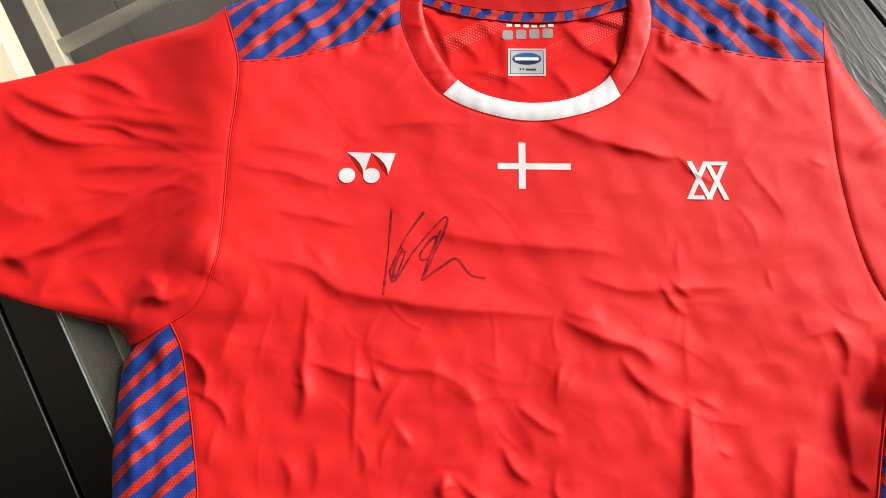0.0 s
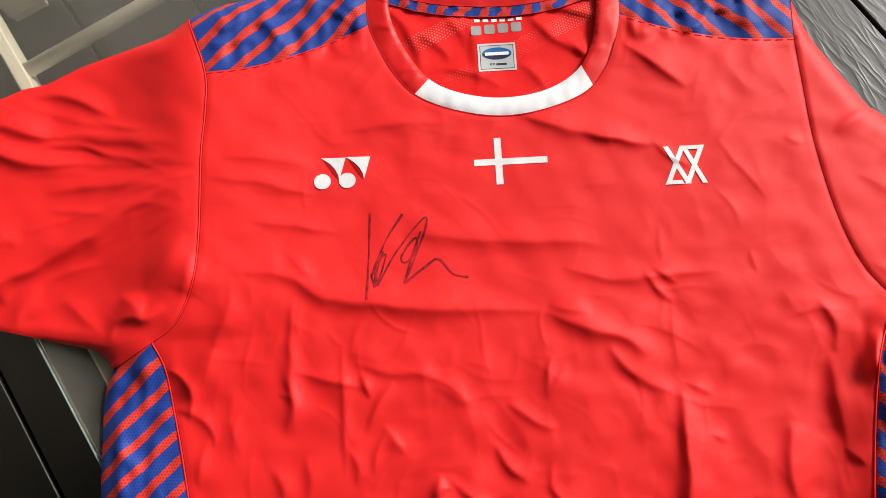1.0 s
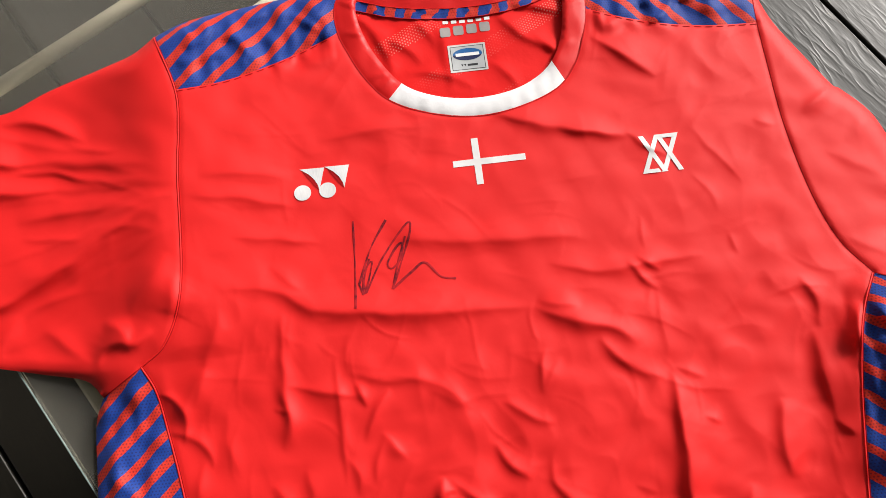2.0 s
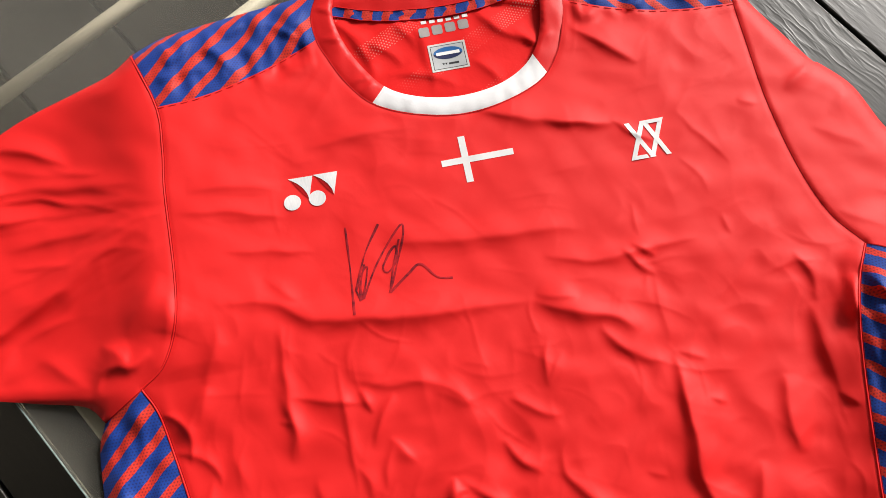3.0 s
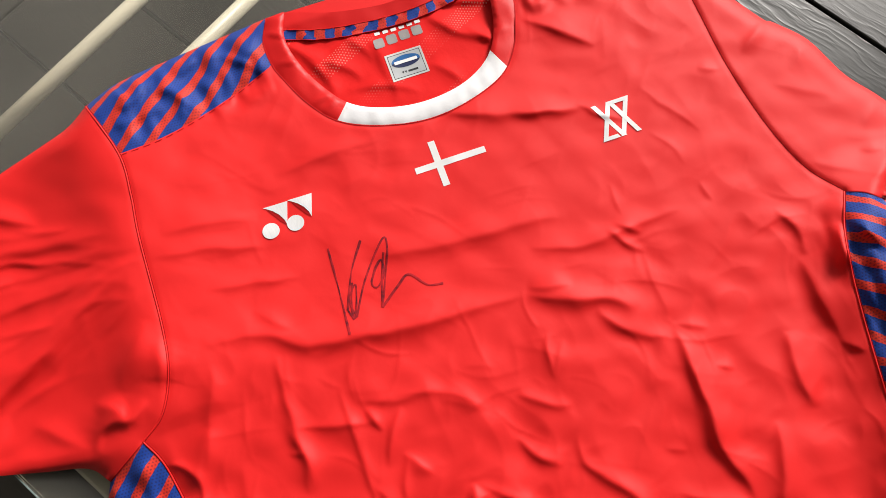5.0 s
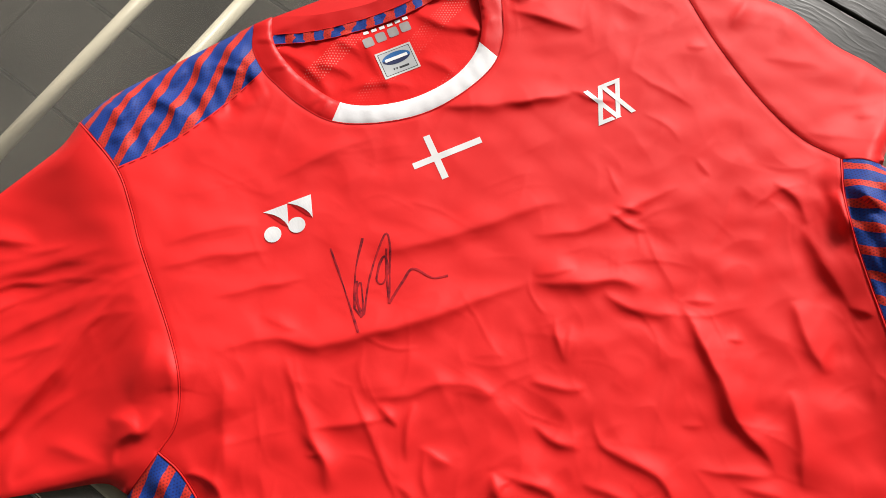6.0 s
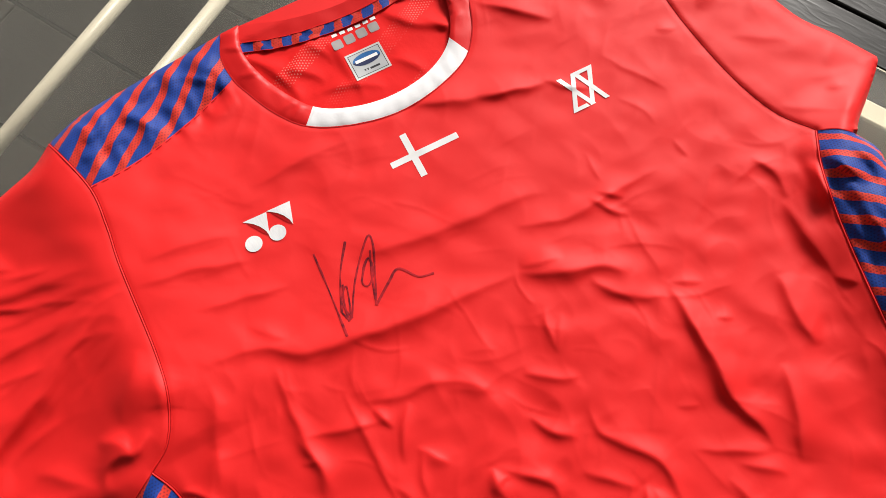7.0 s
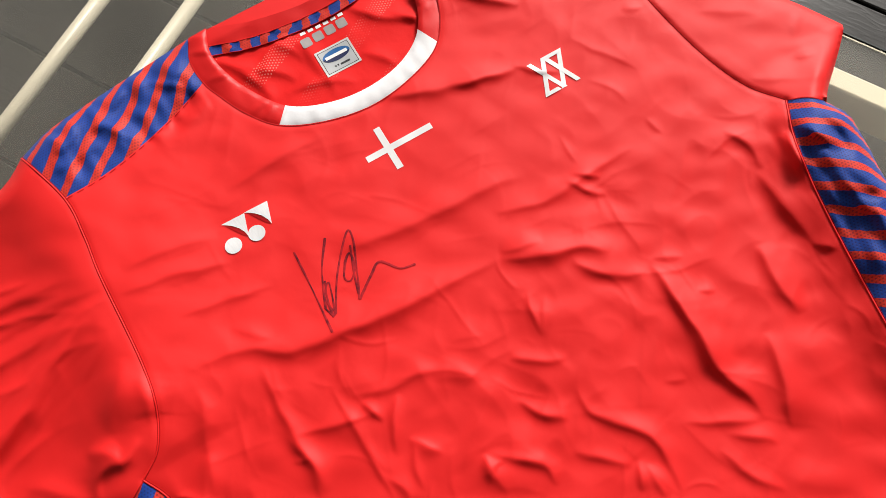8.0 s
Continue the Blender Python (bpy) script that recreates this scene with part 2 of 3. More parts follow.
def build_table():
    table = tagged(new("glass_table"), "low table with clear glass top on a cream painted wooden frame", "table")
    table.matrix_world = FRAME
    g0, g1, a, b = -0.364, 0.2486, -0.60, 0.80
    top = box(g0, a, GLASS_TOP - 0.008, g1, b, GLASS_TOP, 0.0012, 1)
    pane = part("glass_top", top, M_GLASS, table, "clear glass pane with a greenish polished edge")
    pane.visible_shadow = False
    part("edge_strip", box(g0 - 0.0008, a, GLASS_TOP - 0.0075, g0 - 0.0002, b, GLASS_TOP - 0.0005), M_GLASS_EDGE, pane)
    # the pane's other edge, its shaded look put into a darker colour
    part("edge_strip", box(g1 + 0.0002, a, GLASS_TOP - 0.0085, g1 + 0.0014, b, GLASS_TOP + 0.0004), M_GLASS_EDGE_SHADE, pane)
    zr = GLASS_TOP - 0.009
    part("rail", box(-0.338, -0.58, zr - 0.042, -0.3155, 0.78, zr, 0.003), M_CREAM, table)
    part("rail", box(0.2047, -0.58, zr - 0.038, 0.2225, 0.78, zr, 0.002), M_CREAM, table)
    part("rail", box(-0.315, 0.745, zr - 0.045, 0.2042, 0.78, zr, 0.003), M_CREAM, table)
    part("rail", box(-0.315, -0.58, zr - 0.045, 0.2042, -0.545, zr, 0.003), M_CREAM, table)
    for s in (-0.349, 0.170):
        for q in (0.676, -0.555):
            leg = part("leg", box(s, q, 0.014, s + 0.058, q + 0.058, zr - 0.046, 0.004), M_CREAM, table)
            part("foot", box(s + 0.003, q + 0.003, 0, s + 0.055, q + 0.055, 0.015, 0.003), M_CREAM, leg)
    for s in (-0.365, 0.228):
        part("stretcher", box(s, -0.56, 0.050, s + 0.0165, 0.73, 0.0925, 0.002), M_CREAM, table)
    for k in range(10):
        part("slat", rod((-0.354, 0.5425 - 0.11 * k, 0.080), (0.229, 0.5425 - 0.11 * k, 0.080), 0.0098), M_CREAM, table)


# ---- the shirt, laid flat; x across the chest, y towards the collar ----
# folds: width and height, then the points of the crest, all in millimetres; the steep side lies to the right of the way
FOLDS_CHEST = [
    (13, 4.5, -211, -74, -169, -80, -143, -97, -102, -105, -53, -111, -20, -112, 20, -116),
    (12, 5.0, 16, -115, 33, -125, 57, -133, 73, -139, 87, -152),
    (8, 2.0, 18, -111, 33, -115, 50, -120),
    (9, 2.9, 58, -141, 66, -154, 84, -170, 101, -177),
    (11, 6.5, 106, -169, 106, -212, 105, -235, 102, -258, 109, -280, 109, -302),
    (12, 2.8, -87, -51, -37, -59, 5, -63, 46, -66, 66, -71),
    (8, 2.2, 29, -84, 53, -92, 78, -96, 108, -93, 147, -93),
    (5, 1.7, 88, -90, 98, -105, 109, -114),
    (4, 1.2, 94, -88, 113, -100),
]
FOLDS_BREAST = [
    (5, 1.4, 105, 10, 118, -3, 135, -15),
    (12, 2.4, -219, 15, -184, 12, -148, 2),
    (9, 2.0, -230, -1, -191, -6, -147, -21),
    (7, 1.6, -197, -37, -163, -43, -131, -50),
    (7, 1.3, -170, -61, -159, -74, -148, -84),
    (10, 1.8, -128, 30, -80, 35, -41, 32),
    (10, 3.4, 91, 93, 108, 81, 124, 65, 138, 51),
    (8, 1.5, 53, 17, 87, 12, 110, 6),
]
FOLDS_NECK = [
    (11, 3.4, 3, 39, 43, 23, 77, 14, 110, 4),
    (5, 0.7, 154, 9, 169, -15, 186, -42),
    (4, 0.7, 166, -78, 171, -95),
    (5, 0.7, 203, 7, 219, 1),
    (4, 0.5, 147, -29, 160, -46, 163, -63),
    (3, 0.5, 103, -57, 103, -83),
    (4, 0.6, 103, -109, 96, -126),
    (5, 0.7, 106, -111, 105, -138, 105, -162),
]
FOLDS_WAIST_LEFT = [
    (7, 2.8, -164, -98, -166, -130, -166, -150, -164, -168, -164, -192),
    (7, 2.2, -170, -147, -165, -168, -168, -194),
    (5, 1.5, -167, -149, -137, -158, -111, -164),
    (4, 1.3, -130, -132, -129, -165, -128, -200, -129, -225),
    (5, 2.0, -93, -160, -105, -176, -114, -195),
    (5, 2.4, -116, -153, -113, -162, -110, -171),
    (7, 1.9, -123, -145, -97, -154, -77, -155, -58, -163, -36, -179),
    (3, 0.8, -175, -165, -164, -168),
    (5, 1.6, -86, -210, -94, -198, -102, -190),
    (7, 2.0, -65, -222, -64, -238, -63, -254),
    (7, 1.8, -65, -219, -50, -234, -30, -254),
]
FOLDS_WAIST_SIDE = [
    (14, 4.0, -222, -129, -233, -154, -238, -176),
    (10, 2.2, -207, -90, -218, -124, -229, -158),
    (8, 1.4, -206, -160, -207, -184, -198, -209),
    (6, 1.4, -223, -193, -228, -210, -228, -226),
    (7, 1.6, -155, -206, -152, -225, -154, -241),
    (7, 1.8, -178, -215, -170, -229, -170, -243),
    (5, 1.2, -126, -204, -119, -218, -120, -229),
    (5, 1.3, -99, -193, -107, -208, -108, -224),
    (7, 2.2, -63, -223, -67, -236, -63, -241),
    (10, 1.4, -23, -181, -53, -203, -83, -228),
    (8, 1.4, -67, -164, -49, -173, -35, -181),
]
FOLDS_WAIST_RIGHT = [
    (6, 1.8, -16, -178, 0, -190, 19, -199),
    (7, 3.0, 13, -216, 11, -237, 22, -251, 37, -270, 38, -291, 34, -313),
    (6, 2.6, -26, -206, -16, -223, -2, -234),
    (6, 2.4, -52, -235, -33, -249, -33, -265),
    (7, 2.2, -12, -252, 4, -267, 18, -280),
    (5, 2.2, 22, -279, 12, -296),
    (6, 1.8, 25, -284, 23, -307),
    (4, 1.2, 19, -144, 12, -177),
    (4, 1.0, 29, -153, 12, -178),
]
FOLDS_WAIST_EDGE = [
    (5, 1.2, 106, -169, 128, -180),
    (5, 1.5, 61, -274, 83, -287, 108, -300),
    (7, 2.2, 71, -300, 80, -326, 94, -343),
    (6, 1.7, 82, -295, 101, -310, 108, -318),
    (12, 4.2, 178, -201, 174, -228, 173, -255),
    (11, 3.9, 144, -254, 136, -285, 120, -315),
    (12, 3.4, 211, -156, 212, -189, 213, -223),
    (8, 2.2, 211, -117, 219, -134, 216, -156),
    (24, 1.7, 254, -121, 244, -158, 236, -188),
    (6, 1.7, 211, -219, 219, -225, 224, -232),
    (4, 0.8, 65, -245, 80, -251),
    (4, 0.9, 121, -206, 133, -212),
]
FOLDS_LEFT_SLEEVE = [
    (11, 5.5, -417, 47, -389, 27, -357, 16, -325, 15),
    (11, 5.0, -412, 60, -380, 47, -356, 38, -338, 39),
    (10, 4.0, -368, 73, -340, 72, -315, 59, -299, 50),
    (12, 3.0, -349, 39, -301, 35, -254, 28),
    (16, 9.5, -420, -80, -384, -75, -355, -64, -318, -43, -281, -19, -245, 1),
    (9, 3.0, -352, -7, -314, -4, -274, -2),
    (17, 4.8, -243, -43, -251, -56, -266, -74, -271, -88),
    (10, 2.6, -240, -59, -241, -77, -245, -94),
]
FOLDS_LEFT_CUFF = [
    (7, 4.2, -295, -123, -291, -109, -280, -105, -269, -107, -255, -98),
    (8, 3.5, -272, -105, -279, -95, -291, -88),
    (9, 2.1, -334, -87, -317, -102, -298, -119),
    (12, 3.1, -375, -47, -390, -40, -404, -33),
    (10, 2.8, -397, -74, -384, -78, -371, -91),
    (9, 2.1, -389, -28, -378, -40, -366, -47),
    (9, 2.1, -363, -111, -361, -96, -346, -78),
    (12, 2.1, -300, -117, -331, -113, -364, -107),
]
FOLDS_RIGHT_SLEEVE = [
    (8, 1.8, 274, 29, 242, 8),
    (9, 0.7, 296, -4, 283, -9, 270, -20),
    (9, 0.9, 253, -23, 293, -50),
    (5, 1.0, 291, -95, 310, -101),
    (7, 1.1, 250, -92, 295, -117),
    (9, 0.8, 284, -82, 323, -94),
    (4, 0.8, 292, -121, 305, -112),
    (7, 0.8, 319, -65, 301, -81),
]
FOLDS_PANEL = [
    (7, 4.0, -276, -146, -284, -192, -280, -241),
    (6, 3.5, -262, -135, -272, -143, -281, -158),
    (5, 3.0, -270, -136, -266, -160, -272, -185),
    (6, 3.0, -254, -175, -262, -215, -258, -262),
    (5, 2.2, 262, -150, 280, -172),
    (6, 2.4, 250, -196, 284, -214),
]
FOLDS = (FOLDS_CHEST, FOLDS_BREAST, FOLDS_NECK, FOLDS_WAIST_LEFT, FOLDS_WAIST_SIDE, FOLDS_WAIST_RIGHT, FOLDS_WAIST_EDGE, FOLDS_LEFT_SLEEVE, FOLDS_LEFT_CUFF, FOLDS_RIGHT_SLEEVE, FOLDS_PANEL)


def smooth_line(points, step=0.003):
    """A smooth line through a few points, in even steps."""
    p = np.array(points, float)
    if len(p) > 2:
        ext = np.vstack([2 * p[0] - p[1], p, 2 * p[-1] - p[-2]])
        out = []
        for k in range(1, len(ext) - 2):
            a, b, c, d = ext[k - 1 : k + 3]
            for t in np.linspace(0, 1, 16, endpoint=False):
                out.append(0.5 * (2 * b + (c - a) * t + (2 * a - 5 * b + 4 * c - d) * t**2 + (3 * b - a - 3 * c + d) * t**3))
        p = np.vstack([out, p[-1:]])
    seg = np.hypot(*np.diff(p, axis=0).T)
    run = np.r_[0, np.cumsum(seg)]
    n = max(2, int(round(run[-1] / step)) + 1)
    at = np.linspace(0, run[-1], n)
    return np.stack([np.interp(at, run, p[:, 0]), np.interp(at, run, p[:, 1])], 1)


def mm(*pairs):
    return [(x / 1000, y / 1000) for x, y in pairs]


MID = -0.0055           # the shirt's centre line
# seams and edges
L_ARM = smooth_line(mm((-247, 133), (-232, 86), (-231, 51), (-233, 18), (-233, -50), (-237, -85), (-248, -111), (-264, -124)))
L_SIDE = smooth_line(mm((-264, -124), (-254, -143), (-246, -175), (-239, -208), (-232, -250), (-226, -330), (-222, -440)))
L_UNDER = smooth_line(mm((-264, -124), (-279, -134), (-291, -142)))
L_EDGE = smooth_line(mm((-291, -142), (-296, -159), (-296, -192), (-295, -226), (-292, -250), (-286, -331), (-282, -442)))
L_SLEEVE_TOP = smooth_line(mm((-247, 133), (-264, 120), (-287, 111), (-329, 96), (-356, 83), (-375, 79), (-392, 72), (-424, 64), (-464, 54)))
L_CUFF = smooth_line(mm((-464, 54), (-448, 10), (-436, -40), (-430, -98)))
L_SLEEVE_LOW = smooth_line(mm((-430, -98), (-408, -103), (-371, -111), (-332, -121), (-303, -129), (-291, -142)))
L_YOKE_TOP = smooth_line(mm((-247, 133), (-219, 144), (-170, 151), (-129, 156), (-97, 160)))
L_YOKE_LOW = smooth_line(mm((-232, 86), (-200, 88), (-168, 95), (-137, 105), (-104, 119)))
R_ARM = smooth_line(mm((228, 121), (226, 88), (226, 52), (227, 1), (234, -54), (246, -94), (265, -121)))
R_SIDE = smooth_line(mm((265, -121), (252, -146), (242, -176), (233, -214), (225, -255), (217, -300), (208, -360), (200, -440)))
R_UNDER = smooth_line(mm((265, -121), (279, -127), (290, -137)))
R_EDGE = smooth_line(mm((290, -137), (297, -153), (296, -166), (293, -183), (288, -205), (286, -240), (278, -341), (270, -442)))
R_SLEEVE_TOP = smooth_line(mm((228, 121), (237, 90), (250, 65), (271, 29), (277, 24), (296, 1), (309, -35), (325, -60), (342, -91)))
R_CUFF = smooth_line(mm((342, -91), (338, -97), (316, -115), (299, -128), (290, -137)))
R_YOKE_TOP = smooth_line(mm((228, 121), (203, 144), (160, 151), (119, 156), (86, 160)))
R_YOKE_LOW = smooth_line(mm((226, 88), (190, 90), (158, 95), (126, 104), (93, 117)))
COLLAR_OUT = smooth_line(mm((-97, 160), (-105, 140), (-104, 119), (-99, 104), (-88, 80), (-71, 58), (-44, 44), (-8, 36), (26, 39), (59, 51), (77, 70), (88, 95), (93, 117), (93, 140), (86, 160)))
COLLAR_IN = smooth_line(mm((-82, 161), (-88, 141), (-86, 121), (-76, 95), (-59, 70), (-36, 57), (-6, 51), (25, 54), (49, 65), (64, 82), (73, 108), (76, 138), (70, 161)))
HEM = smooth_line([tuple(L_SIDE[-1]), tuple(R_SIDE[-1])])


def between(line, a, b):
    """The stretch of a line from the point nearest a to the one nearest b."""
    i, j = (int(np.argmin(np.hypot(*(line - np.array(p)).T))) for p in (a, b))
    return line[i : j + 1] if i <= j else line[j : i + 1][::-1]


def loop(*lines):
    """One closed outline from lines end to end, each turned as it must be."""
    out = [tuple(p) for p in lines[0]]
    if min(math.dist(out[0], lines[1][0]), math.dist(out[0], lines[1][-1])) < min(math.dist(out[-1], lines[1][0]), math.dist(out[-1], lines[1][-1])):
        out.reverse()
    for line in lines[1:]:
        pts = [tuple(p) for p in line]
        if math.dist(out[-1], pts[-1]) < math.dist(out[-1], pts[0]):
            pts.reverse()
        out += pts[1:] if math.dist(out[-1], pts[0]) < 1e-3 else pts
    return out[:-1] if math.dist(out[0], out[-1]) < 1e-3 else out


def line_distance(xy, line):
    """Distance of many points from a line."""
    a, b = np.asarray(line)[:-1], np.asarray(line)[1:]
    best = np.full(len(xy), 9.0)
    for p, q in zip(a, b):
        d = q - p
        t = np.clip(((xy - p) @ d) / max(d @ d, 1e-12), 0, 1)
        best = np.minimum(best, np.hypot(*(xy - p - t[:, None] * d).T))
    return best


OUTER = [L_EDGE[::3], L_SLEEVE_LOW[::3], L_CUFF[::3], L_SLEEVE_TOP[::3], R_SLEEVE_TOP[::3], R_CUFF[::3], R_EDGE[::3], L_YOKE_TOP[::3], R_YOKE_TOP[::3]]
GROOVES = [L_ARM[::3], R_ARM[::3], L_SIDE[::3], R_SIDE[::3], L_YOKE_LOW[::3], R_YOKE_LOW[::3], COLLAR_OUT[::3]]
FRONT = 0.0085          # how high the front lies over the glass


def wander(xy, scale, size, seed):
    """Moves places a little to and fro, so that folds run unevenly."""
    return xy + size * np.array([(noise.noise((x * scale, y * scale, seed)), noise.noise((x * scale, y * scale, seed + 9))) for x, y in xy])


def crease(xy, x0, y0, x1, y1, bend, width, rise, steep, crest):
    """One fold in the cloth: a crest with a long slope on one side and a steep one on the other."""
    p, d = np.array((x0, y0)), np.array((x1 - x0, y1 - y0))
    long = math.hypot(*d)
    d /= long
    off = xy - p
    u = (off @ d) / long
    near = (u > -0.12) & (u < 1.12)
    u = u[near]
    v = off[near] @ np.array((-d[1], d[0])) - bend * 4 * u * (1 - u)
    ends = np.sin(np.pi * np.clip((u + 0.12) / 1.24, 0, 1)) ** 0.75
    w = width * (0.45 + 0.55 * ends) * np.where(v > 0, 1.0, steep)
    soft = crest * w
    z = np.zeros(len(xy))
    z[near] = rise * ends * np.exp(-((np.sqrt(v * v + soft * soft) - soft) / w) ** 1.25)
    return z


def beside(xy, line):
    """Distance of many points from a line, positive to its left, and how far along it they lie, from 0 to 1."""
    line = np.asarray(line)
    best, side, along = np.full(len(xy), 9.0), np.zeros(len(xy)), np.zeros(len(xy))
    for k, (p, q) in enumerate(zip(line[:-1], line[1:])):
        d = q - p
        off = xy - p
        t = (off @ d) / max(d @ d, 1e-12)
        c = np.clip(t, 0, 1)
        r = np.hypot(*(off - c[:, None] * d).T)
        near = r < best
        best[near] = r[near]
        side[near] = np.sign(d[0] * off[near, 1] - d[1] * off[near, 0])
        along[near] = (k + c[near]) / (len(line) - 1)
    return best * side, along


def long_crease(xy, points, width, rise, steep=0.5, crest=0.17):
    """A fold whose crest winds through a few points: a long slope to its left, a steep one to its right."""
    line = smooth_line(points, 0.004)
    (x0, y0), (x1, y1) = line.min(0) - 5 * width, line.max(0) + 5 * width
    near = (xy[:, 0] > x0) & (xy[:, 0] < x1) & (xy[:, 1] > y0) & (xy[:, 1] < y1)
    z = np.zeros(len(xy))
    if not near.any():
        return z
    v, u = beside(xy[near], line)
    ends = np.clip(np.sin(np.pi * np.clip(u, 0, 1)), 0, 1) ** 1.1
    w = width * (0.45 + 0.55 * ends) * np.where(v > 0, 1.0, steep)
    soft = crest * w
    z[near] = rise * ends * np.exp(-((np.sqrt(v * v + soft * soft) - soft) / w) ** 1.3)
    return z


def fold_height(xy):
    z = np.zeros(len(xy))
    xy = wander(xy, 60, 0.0014, 2)
    for folds in FOLDS:
        for width, rise, *way in folds:
            points = [(way[k] / 1000, way[k + 1] / 1000) for k in range(0, len(way), 2)]
            z += long_crease(xy, points, width / 1000, FOLD_GAIN * rise / 1000)
    # the many small creases of a shirt that was folded away: mostly up and down, thicker towards the hem
    rng = random.Random(11)
    for _ in range(340):
        x, y = rng.uniform(-0.24, 0.23), -0.10 - 0.33 * rng.random()
        if rng.random() < 0.46:
            x, y = rng.uniform(-0.22, 0.22), rng.uniform(-0.12, 0.08)
        turn = radians(rng.gauss(-90, 38) if rng.random() < 0.7 else rng.gauss(-15, 25))
        if y > -0.1:
            turn = radians(rng.gauss(28 if x > 0 else -20, 22))
        long = rng.uniform(0.012, 0.055)
        size = rng.uniform(0.25, 1.0) ** 1.5 * (0.48 if y < -0.1 else 0.22)
        dx, dy = long * math.cos(turn), long * math.sin(turn)
        z += crease(xy, x, y, x + dx, y + dy, rng.gauss(0, 0.08) * long, rng.uniform(0.0016, 0.0052), 0.00095 * size, 0.42, 0.08)
    # faint pleats in the sleeve, spreading from the armhole
    for _ in range(30):
        turn = radians(rng.uniform(160, 218))
        near, long = rng.uniform(0.01, 0.10), rng.uniform(0.03, 0.085)
        x, y = -0.225 + near * math.cos(turn), 0.005 + near * math.sin(turn) + rng.gauss(0, 0.022)
        z += crease(xy, x + long * math.cos(turn), y + long * math.sin(turn), x, y, rng.gauss(0, 0.05) * long, rng.uniform(0.003, 0.007), rng.uniform(0.0004, 0.0012), 0.5, 0.15)
    # the loose mesh at the sides and shoulders lies in small puckers
    for x0, x1, y0, y1, many in ((-0.292, -0.242, -0.32, -0.14, 26), (0.235, 0.288, -0.32, -0.14, 20), (-0.235, -0.11, 0.095, 0.15, 16), (0.11, 0.22, 0.095, 0.15, 14)):
        for _ in range(many):
            x, y, turn = rng.uniform(x0, x1), rng.uniform(y0, y1), radians(rng.gauss(-80, 30) if y0 < 0 else rng.gauss(60, 35))
            long = rng.uniform(0.012, 0.04)
            z += crease(xy, x, y, x + long * math.cos(turn), y + long * math.sin(turn), rng.gauss(0, 0.1) * long, rng.uniform(0.003, 0.006), rng.uniform(0.0008, 0.003), 0.5, 0.2)
    return z


FOLD_GAIN = 1.05


def ease(v):
    k = np.clip(v, 0, 1)
    return k * k * (3 - 2 * k)


def body(xy):
    """The large forms: the cloth stands up along both armholes and the loose side, and sinks beside them."""
    x, y = xy[:, 0], xy[:, 1]
    off = x - np.interp(-y, -L_ARM[:, 1], L_ARM[:, 0]) + 0.010
    span = ease((y + 0.17) / 0.08)
    z = LEFT_RIDGE * span * np.exp(-((off / np.where(off < 0, 0.040, 0.075)) ** 2))
    z -= 0.0040 * span * np.exp(-(((off + 0.090) / 0.05) ** 2))
    out, _ = beside(xy, R_ARM[::3])
    arm = ease((y + 0.135) / 0.04) * ease((0.125 - y) / 0.04)
    z += RIGHT_STEP * arm * ease((out + 0.0015) / 0.004) * np.exp(-np.clip(out, 0, 1) / 0.045)
    k = ease((x - np.interp(-y, -R_SIDE[:, 1], R_SIDE[:, 0]) + 0.044) / 0.085)
    return z + RIGHT_RISE * ease((-0.085 - y) / 0.07) * k


LEFT_RIDGE, RIGHT_STEP, RIGHT_RISE = 0.013, 0.0010, 0.023


def height(xy):
    """How high the shirt's front lies over the glass at many places."""
    xy = np.asarray(xy, float).reshape(-1, 2)
    z = FRONT + body(xy) + fold_height(xy)
    # crumples: sharp little crests, in patches, running mostly up and down below the chest
    rough = []
    for x, y in xy:
        patchy = min(1.0, max(0.0, 0.55 + 1.3 * noise.noise((x * 8, y * 8, 12))))
        u, v = x + 0.010 * noise.noise((x * 18, y * 18, 1)), y + 0.010 * noise.noise((x * 18, y * 18, 6))
        crest = 0.5 - abs(noise.noise((u * 26 + v * 9, v * 14, 7)))
        small = 0.5 - abs(noise.noise((u * 44 - v * 22, v * 40, 3)))
        rough.append(0.0020 * noise.noise((x * 13, y * 9, 3)) + 0.0015 * noise.noise((x * 40 + y * 14, y * 44, 14)) + patchy * (0.0019 * crest + 0.0012 * small))
    wide = np.abs(xy[:, 0] - MID)
    slack = ease((wide - 0.232) / 0.02) * ease((0.302 - wide) / 0.02) * ease((-0.125 - xy[:, 1]) / 0.03)
    slack += ease((xy[:, 1] - 0.085) / 0.02) * ease((wide - 0.1) / 0.01) * ease((0.236 - wide) / 0.02)
    z += slack * np.array([0.0048 * noise.noise((x * 70, y * 34, 5)) + 0.0018 * noise.noise((x * 120, y * 70, 8)) for x, y in xy])
    calm = np.clip((-0.02 - xy[:, 1]) / 0.1, 0.6, 1.0)
    z = z + np.array(rough) * calm
    for line in GROOVES:
        z -= 0.0006 * np.exp(-((line_distance(xy, line) / 0.0022) ** 2))
    edge = np.full(len(xy), 9.0)
    for line in OUTER:
        edge = np.minimum(edge, line_distance(xy, line))
    k = np.clip(edge / 0.014, 0, 1)
    return 0.0030 + (z - 0.0030) * np.sqrt(np.clip(1 - (1 - k) ** 2, 0, 1))


